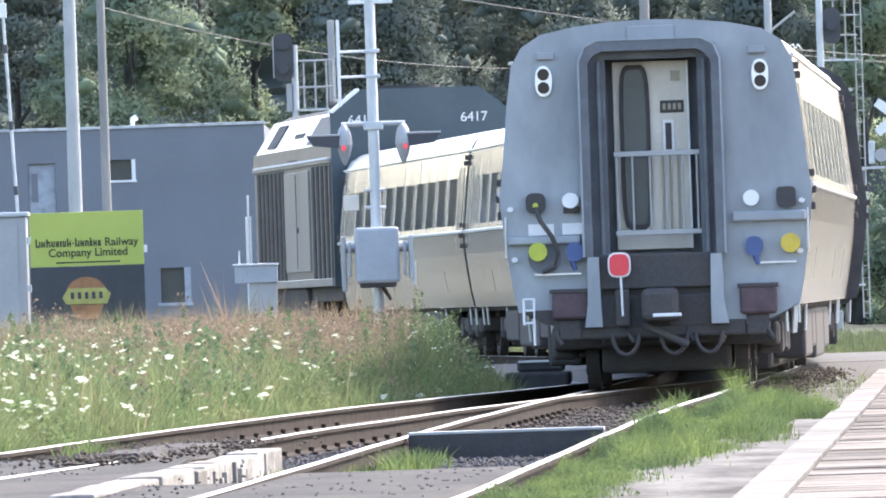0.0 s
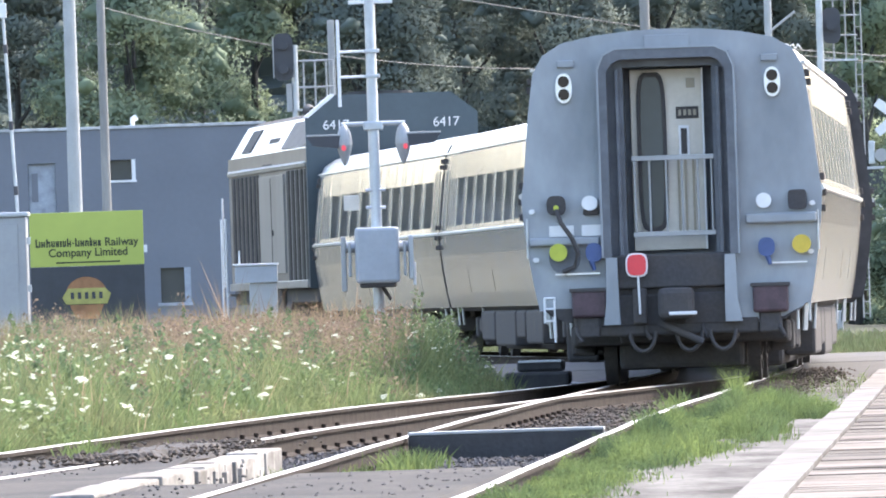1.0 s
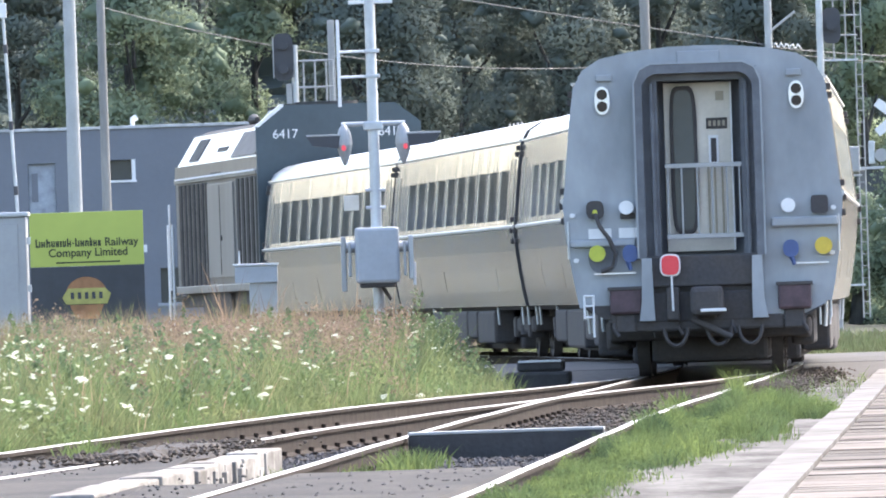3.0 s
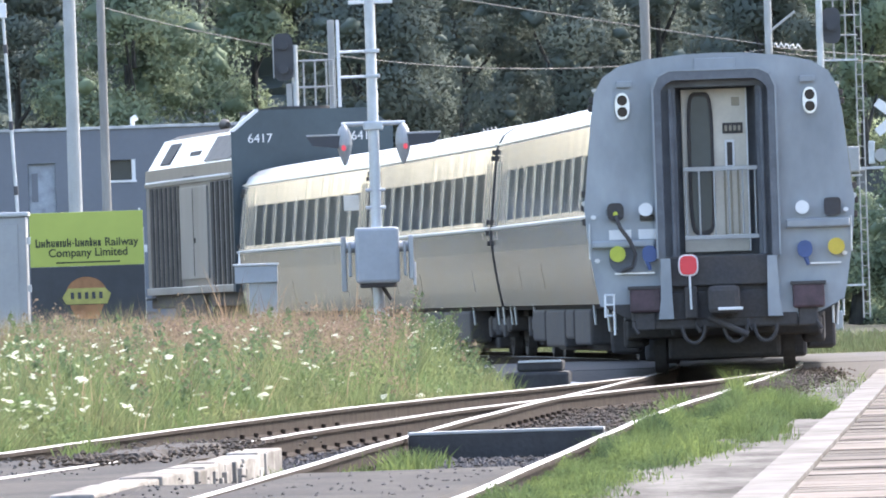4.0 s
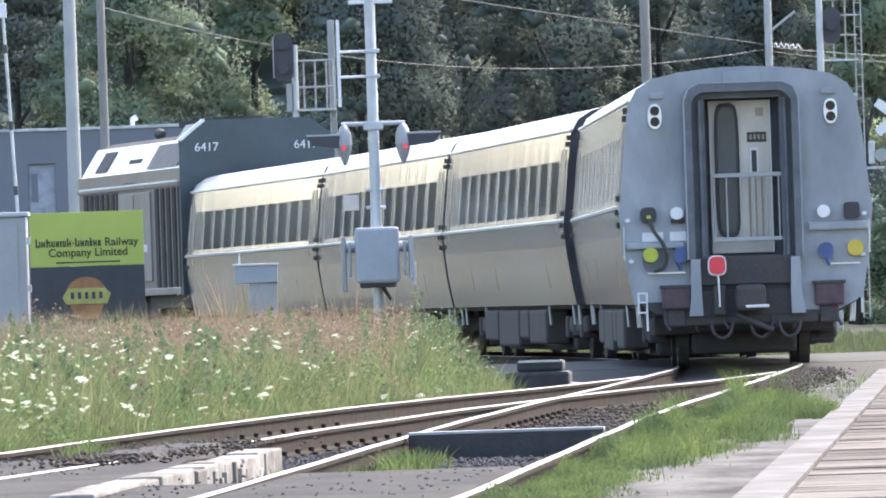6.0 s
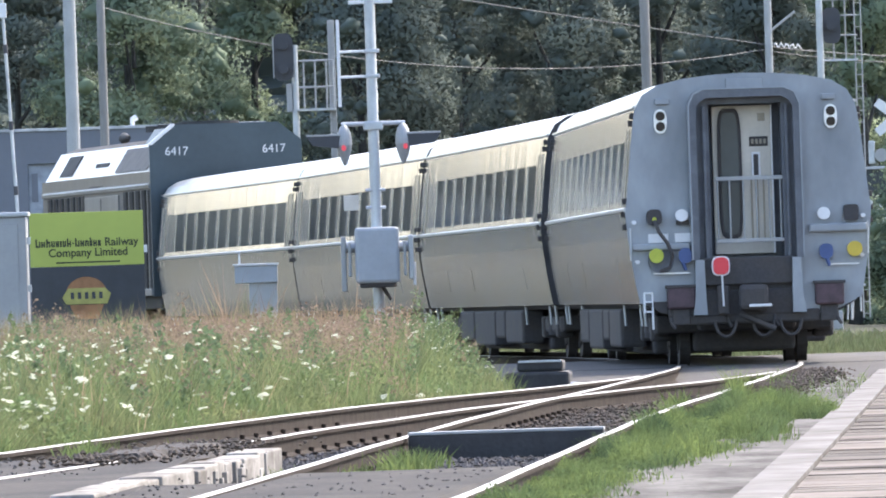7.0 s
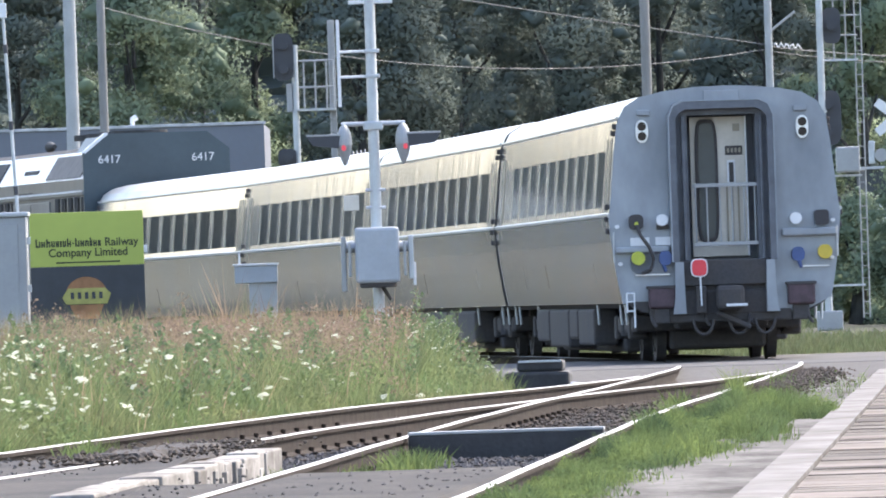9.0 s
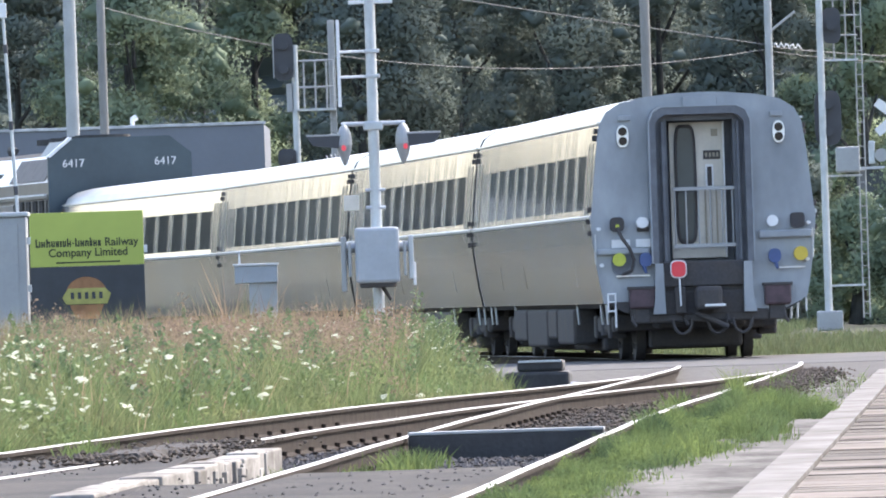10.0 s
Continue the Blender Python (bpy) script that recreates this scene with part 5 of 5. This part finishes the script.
tagged(part("cable_coil", bm, M_WHITE), "pale coiled cable slack at the pole", "cable", "overhead cables")


# ---- woods ----
def tree(x, d, h, spread, leaf, seed, low=0.04, n=5200, size=0.34):
    rnd = random.Random(seed)
    t = thing("tree", "broad dark-green leafy tree with haze in its colour" if leaf is L_TREE else "bright green leafy tree in summer light", "tree", (x, d, -0.3), group="trees behind the line")
    bm = tube((0, 0, 0), (rnd.uniform(-0.3, 0.3), 0, h * 0.7), 0.28, 0.08, 10)
    lumps = []
    for k in range(40):
        f = low + (1 - low) * (k + rnd.random()) / 40
        a = rnd.uniform(0, 6.28)
        r = spread * math.sin(math.pi * min(0.98, 0.25 + 0.72 * f)) ** 0.8 * rnd.uniform(0.45, 1.0)
        c = Vector((r * math.cos(a), r * math.sin(a), h * f))
        lumps.append((c, spread * rnd.uniform(0.25, 0.5)))
        if k % 4 == 0:
            tube((0, 0, c.z * 0.75), c, 0.09, 0.03, 6, bm=bm)
    part("trunk", bm, M_BARK, t)
    fill = bmesh.new()
    for c, r in lumps:
        for m in range(5):
            off = Vector((rnd.gauss(0, 1), rnd.gauss(0, 1), rnd.gauss(0, 0.7))) * r * 0.38
            q = bmesh.ops.create_icosphere(fill, subdivisions=1, radius=1)
            for w in q["verts"]:
                o = w.co.copy()
                w.co = c + off + Vector((o.x, o.y, o.z * 0.7)) * r * (0.24 + 0.34 * noise.noise(o * 2.3 + c + off))
    part("inner_foliage", fill, leaf, t).data.shade_smooth()
    rs = np.random.RandomState(seed)
    idx = rs.randint(0, len(lumps), n)
    cen = np.array([lumps[i][0] for i in idx])
    rad = np.array([lumps[i][1] for i in idx])
    v = rs.normal(size=(n, 3))
    v /= np.linalg.norm(v, axis=1)[:, None]
    p = cen + v * (rad * rs.uniform(0.35, 1.12, n) ** 0.6)[:, None] * np.array([1, 1, 0.7])
    u = rs.normal(size=(n, 3))
    u /= np.linalg.norm(u, axis=1)[:, None]
    w = np.cross(u, v)
    w /= np.linalg.norm(w, axis=1)[:, None] + 1e-6
    s = size * rs.uniform(0.5, 1.25, n)[:, None]
    verts = np.stack([p - u * s * 0.5, p + w * s * 0.3, p + u * s * 0.5, p - w * s * 0.3], 1).reshape(-1, 3)
    me = sheet("crown", verts.tolist(), [(4 * i, 4 * i + 1, 4 * i + 2, 4 * i + 3) for i in range(n)], leaf, True)
    swell = p * np.array([1, 1, 0])
    swell = swell / (np.linalg.norm(swell, axis=1)[:, None] + 0.3) + v * 0.8 + np.array([0, 0, 0.15])
    swell /= np.linalg.norm(swell, axis=1)[:, None] + 1e-6
    me.normals_split_custom_set_from_vertices(np.repeat(swell, 4, axis=0).tolist())
    ob = new("crown", me)
    ob.parent = t


rnd = random.Random(17)
k = 0
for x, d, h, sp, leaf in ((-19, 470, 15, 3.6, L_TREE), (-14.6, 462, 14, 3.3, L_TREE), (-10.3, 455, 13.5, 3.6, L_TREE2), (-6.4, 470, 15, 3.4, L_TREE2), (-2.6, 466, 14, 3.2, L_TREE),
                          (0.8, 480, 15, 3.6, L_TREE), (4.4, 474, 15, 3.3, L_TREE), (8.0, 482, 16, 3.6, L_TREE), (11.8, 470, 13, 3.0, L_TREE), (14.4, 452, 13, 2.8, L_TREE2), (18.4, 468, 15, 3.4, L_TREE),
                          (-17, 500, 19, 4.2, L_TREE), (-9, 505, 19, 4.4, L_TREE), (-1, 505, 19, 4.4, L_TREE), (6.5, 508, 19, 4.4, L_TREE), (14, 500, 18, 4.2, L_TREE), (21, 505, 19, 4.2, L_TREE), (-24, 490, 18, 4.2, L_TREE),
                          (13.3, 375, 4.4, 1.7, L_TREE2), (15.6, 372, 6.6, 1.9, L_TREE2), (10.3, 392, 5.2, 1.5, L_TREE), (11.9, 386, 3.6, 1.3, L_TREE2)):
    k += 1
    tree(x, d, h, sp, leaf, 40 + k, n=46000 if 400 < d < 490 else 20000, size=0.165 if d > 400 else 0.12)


def far_woods():
    """A wooded rise all round; its unseen part is added to shape car reflections."""
    rs = np.random.RandomState(5)
    nx, nz = 420, 14
    verts, faces = [], []
    for j in range(nz + 1):
        for i in range(nx + 1):
            a = 2 * math.pi * (i % nx) / nx
            crest = 15.5 + 1.5 * noise.noise((math.cos(a) * 9, math.sin(a) * 9, 2.0)) + 2.5 * noise.noise((math.cos(a) * 40, math.sin(a) * 40, 5.0))
            r = 560 + 7 * (j / nz) + (rs.uniform(-6, 6) if i < nx else 0)
            verts.append((r * math.cos(a), r * math.sin(a), -0.4 + crest * (j / nz) + (rs.uniform(-0.8, 0.8) if j and i < nx else 0)))
    for j in range(nz):
        for i in range(nx):
            k = j * (nx + 1) + i
            faces.append((k, k + 1, k + nx + 2, k + nx + 1))
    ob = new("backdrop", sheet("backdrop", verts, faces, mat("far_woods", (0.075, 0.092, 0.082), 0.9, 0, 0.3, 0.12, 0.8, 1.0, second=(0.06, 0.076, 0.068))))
    tagged(ob, "dark wooded rise with an added unseen ring all round", "woods", kind="structure")


far_woods()

# ---- meadow ----
rs = np.random.RandomState(9)


def field_edge(d):
    """The side of the meadow towards the tracks."""
    return siding_x(min(d, 140.0)) - 1.25 - max(0.0, d - 140) * 0.055


spots, dry = [], []
for k in range(42000):
    d = 88 + 92 * rs.rand() ** 0.9
    e = field_edge(d)
    wide = 0.0345 * d + e + 0.6
    x = e - wide * rs.rand() ** 1.15
    far = (d - 88) / 92
    near_edge = min(1.0, 0.35 + (e - x) * 0.9)
    h = (0.30 + 0.55 * rs.rand()) * near_edge * (0.75 + 0.45 * far) * max(0.45, 0.9 + 0.75 * noise.noise((x * 1.3, d * 0.2, 2.0)))
    if d > 160.5 and x > -1.0:
        continue
    if rs.rand() < 0.02 + 0.5 * max(0, far - 0.45) and -3.9 < x < -0.3:
        dry.append((x, d, -0.28, h * 1.15 + 0.22))
    else:
        spots.append((x, d, -0.28, h + 0.12))
blades("meadow_grass", spots, L_GRASS, "tall green meadow grass beside the track", "grass", 0.015, 0.75, 2)
for k in range(5000):
    d = rs.uniform(150, 200)
    x = rs.uniform(-0.0345 * d, -0.6)
    dry.append((x, d if not (165 < d < 187) else 163, -0.28, rs.uniform(0.75, 1.28)))
blades("dry_grass", dry, L_DRY, "dry reddish-brown seeding grass", "grass", 0.013, 0.45, 3)
herb, seeds = [], []
for k in range(150000):
    d = 88 + 74 * rs.rand() ** 0.9
    e = field_edge(d)
    wide = 0.0345 * d + e + 0.6
    x = e + 0.1 - wide * rs.rand() ** 1.15
    if d > 160.5 and x > -1.0:
        continue
    lump = 0.5 + 0.5 * noise.noise((x * 1.1, d * 0.22, 1.0)) + 0.35 * noise.noise((x * 3.2, d * 0.7, 4.0))
    top = (0.22 + 0.62 * lump) * min(1.0, 0.35 + (e - x) * 0.9) * (0.75 + 0.4 * (d - 88) / 92)
    z = -0.27 + max(0.05, top) * rs.rand() ** 0.6
    herb.append((x, d, z))
leaves("meadow_herbs", herb, L_BROAD, "soft green herb leaves among the meadow grass", "meadow herbs", 0.05, 21)
for k in range(52000):
    d = rs.uniform(128, 200)
    if 164.5 < d < 187.5:
        d = rs.uniform(140, 164)
    x = rs.uniform(-0.0345 * d, -0.25 - 0.9 * rs.rand() ** 2)
    lump = 0.5 + 0.5 * noise.noise((x * 0.9, d * 0.13, 9.0))
    if rs.rand() > 0.25 + 0.9 * lump or (x < -4.1 and rs.rand() < 0.85):
        continue
    seeds.append((x, d, -0.28 + (0.42 + 0.75 * rs.rand() ** 0.8) * (0.62 + 0.5 * lump)))
leaves("seed_heads", seeds, L_SEED, "reddish dry seed heads over the meadow grass", "seed heads", 0.034, 22)
# weeds round the crossing mast: an uneven thicket that thins out towards the road
weeds, weed_leaf, weed_bloom = [], [], []
for k in range(420):
    d = rs.uniform(147, 164)
    x = rs.normal(-0.25, 0.55)
    top = max(0.15, rs.uniform(0.35, 1.15) * math.exp(-((x + 0.35) / 0.8) ** 2)) * (1.25 if rs.rand() < 0.12 else 1.0)
    lx, ly = rs.normal() * 0.13 * top, rs.normal() * 0.2
    for m in range(5):
        weeds.append((x + rs.normal() * 0.05, d + rs.normal() * 0.1, -0.28, top * rs.uniform(0.4, 0.8)))
    for m in range(int(16 + 55 * top)):
        f = rs.rand() ** 0.7
        weed_leaf.append((x + lx * f + rs.normal() * 0.07 * (1.1 - 0.7 * f), d + ly * f, -0.28 + top * f))
    if rs.rand() < 0.5:
        for m in range(8):
            weed_bloom.append((x + lx + rs.normal() * 0.035, d + ly, -0.28 + top * rs.uniform(0.75, 1.05)))
leaves("weed_leaves", weed_leaf, L_WEED, "green weed leaves round the crossing mast", "weeds", 0.055, 23)
blades("tall_weeds", weeds, L_WEED, "tall green weeds round the crossing mast", "weeds", 0.012, 0.35, 4)
leaves("weed_blossom", weed_bloom, L_FLOWER, "tiny white blossoms on the tall weeds", "blossoms", 0.026, 24)
# taller leafy plants that stand out of the meadow
plant_leaf, plant_stem, plant_top = [], [], []
for k in range(230):
    d = rs.uniform(112, 163)
    x = rs.uniform(-0.033 * d, field_edge(d) - 0.3)
    if d > 158 and x > -1.0:
        continue
    top = rs.uniform(0.5, 1.0) * (1.0 + 0.25 * (d - 112) / 51) * min(1.0, 0.4 + (field_edge(d) - x) * 0.5)
    lx = rs.normal() * 0.1
    for m in range(3):
        plant_stem.append((x + rs.normal() * 0.03, d, -0.28, top * rs.uniform(0.8, 1.05)))
    bushy = rs.uniform(0.05, 0.15)
    for m in range(int(50 + 70 * top)):
        f = rs.rand() ** 0.8
        plant_leaf.append((x + lx * f + rs.normal() * bushy * (1.15 - f), d + rs.normal() * 0.1, -0.28 + top * f))
    if rs.rand() < 0.35:
        for m in range(30):
            plant_top.append((x + lx + rs.normal() * 0.03, d, -0.28 + top * rs.uniform(0.8, 1.15)))
leaves("meadow_plants", plant_leaf, L_WEED, "dark leafy plants standing out of the meadow", "meadow plants", 0.06, 27)
blades("plant_stems", plant_stem, L_WEED, "green stems of the taller meadow plants", "plant stems", 0.012, 0.15, 12)
leaves("plant_seed_heads", plant_top, L_SEED, "rusty seed heads of the taller plants", "seed heads", 0.04, 28)


def umbels(name, n):
    """White flower heads on thin stems."""
    rnd = random.Random(31)
    verts, faces = [], []
    stems = []
    for k in range(n):
        d = rnd.uniform(90, 172)
        e = field_edge(d)
        wide = 0.0345 * d + e
        if wide <= 0:
            continue
        x = e - 0.1 - wide * rnd.random()
        h = rnd.uniform(0.25, 1.0) * min(1, 0.45 + (e - x) * 0.7)
        r = rnd.uniform(0.009, 0.024) if rnd.random() < 0.72 else rnd.uniform(0.024, 0.046)
        tx, ty = rnd.uniform(-0.35, 0.35), rnd.uniform(-0.55, -0.05)
        c = Vector((x, d, -0.28 + h))
        stems.append((x, d, -0.28, h))
        for j in range(14):
            a, q = rnd.uniform(0, 6.28), r * math.sqrt(rnd.random())
            s = r * rnd.uniform(0.25, 0.5)
            px, py = q * math.cos(a), q * math.sin(a)
            o = c + Vector((px, py, -px * tx - py * ty + rnd.uniform(-0.008, 0.008)))
            i = len(verts)
            for m in range(5):
                b = 6.283 * m / 5
                vx, vy = s * math.cos(b), s * math.sin(b)
                verts.append(o + Vector((vx, vy, -vx * tx - vy * ty)))
            faces.append(tuple(range(i, i + 5)))
    tagged(new(name, sheet(name, [tuple(v) for v in verts], faces, L_FLOWER)), "white lacy wildflower heads in the meadow", "wildflowers", kind="stuff")
    blades("flower_stems", stems, L_GRASS, "thin green wildflower stems", "wildflower stems", 0.008, 0.02, 6)


umbels("wildflowers", 1050)

# short grass between the rail and the platform, and beyond the road
short = []
for k in range(170000):
    d = 66 + 84 * rs.rand()
    a, b = main_x(d) + 0.79, platform_edge(d) + 0.02
    gap = b - a
    if gap <= 0.02:
        continue
    f = rs.rand()
    x = a + gap * f
    clump = noise.noise((x * 1.6, d * 0.12, 3.0)) + noise.noise((x * 4.0, d * 0.5, 7.0)) * 0.6
    bare = max(0.36, 0.45 + 0.041 * (d - 85)) + 0.2 * noise.noise((d * 0.35, 2.0, 6.0))
    if d < 104 and x - a > bare + abs(rs.normal()) * 0.16 - 0.05:
        continue
    if d > 119 + 8 * (1 - f) + 6 * noise.noise((x * 2.0, d * 0.3, 8.0)) and rs.rand() < 0.99:
        continue
    if clump < -0.2 - 0.3 * (f < 0.5) + 0.25 * (f > 0.75):
        continue
    short.append((x, d, -0.18, 0.05 + rs.uniform(0.04, 0.17) * (0.3 + 2.2 * max(0, clump + 0.05)) * min(1.0, 0.45 + (d - 66) * 0.02)))
blades("trackside_grass", short, L_SHORT, "bright green trackside grass by the rail", "grass", 0.0065, 0.7, 5)
tagged(ribbon("gravel_strip", lambda d: (main_x(d) + platform_edge(d)) / 2 + 0.5, 62, 160, 0.75, -0.145, mat("pale_gravel", (0.155, 0.148, 0.138), 0.95, 0, 0.45, 2.2, 14, 0.6, spec=0.1, second=(0.05, 0.047, 0.042), stretch=(1, 0.22, 1)), rough_edge=0.1), "pale gravel strip beside the platform", "gravel", kind="structure")
verge = []
for k in range(38000):
    d = rs.uniform(188, 398)
    x = main_x(min(d, 300)) + 2.2 + rs.rand() * 17 * (d / 345)
    if abs(x) > 0.036 * d:
        continue
    verge.append((x, d, -0.3, rs.uniform(0.12, 0.35)))
blades("verge_grass", verge, L_VERGE, "short green verge grass beyond the road", "grass", 0.03, 0.6, 7)
tagged(part("verge_path", box(-0.18, 0.18, -14, 14, -0.35, -0.2, 0.01, m=pose(7.4, 214, 0, 0, 0, -5)), M_EDGE), "pale concrete kerb strip beyond the road", "kerb", kind="structure")

short_leaves = [(x, d, z + h * rs.rand()) for x, d, z, h in short[::2]]
leaves("trackside_herbs", short_leaves, L_SHORT, "low green herbs in the trackside grass", "herbs", 0.028, 25)
tufts = []
for cx, cd, n_, hh in ((-0.62, 86.5, 160, 0.14), (-0.30, 88.5, 260, 0.20), (-0.18, 91, 200, 0.16), (1.05, 90, 120, 0.2), (-1.0, 84.5, 160, 0.15), (2.2, 128, 90, 0.25), (3.3, 141, 120, 0.3), (3.6, 146, 100, 0.25), (2.05, 122, 60, 0.2), (-1.9, 99, 200, 0.2), (-2.6, 96, 300, 0.25)):
    for k in range(n_):
        tufts.append((cx + rs.normal() * 0.09, cd + rs.normal() * 0.8, -0.24, hh * rs.uniform(0.5, 1.2)))
blades("ballast_weeds", tufts, L_SHORT, "small green weed tufts in the ballast", "weeds", 0.014, 0.9, 8)

motions()
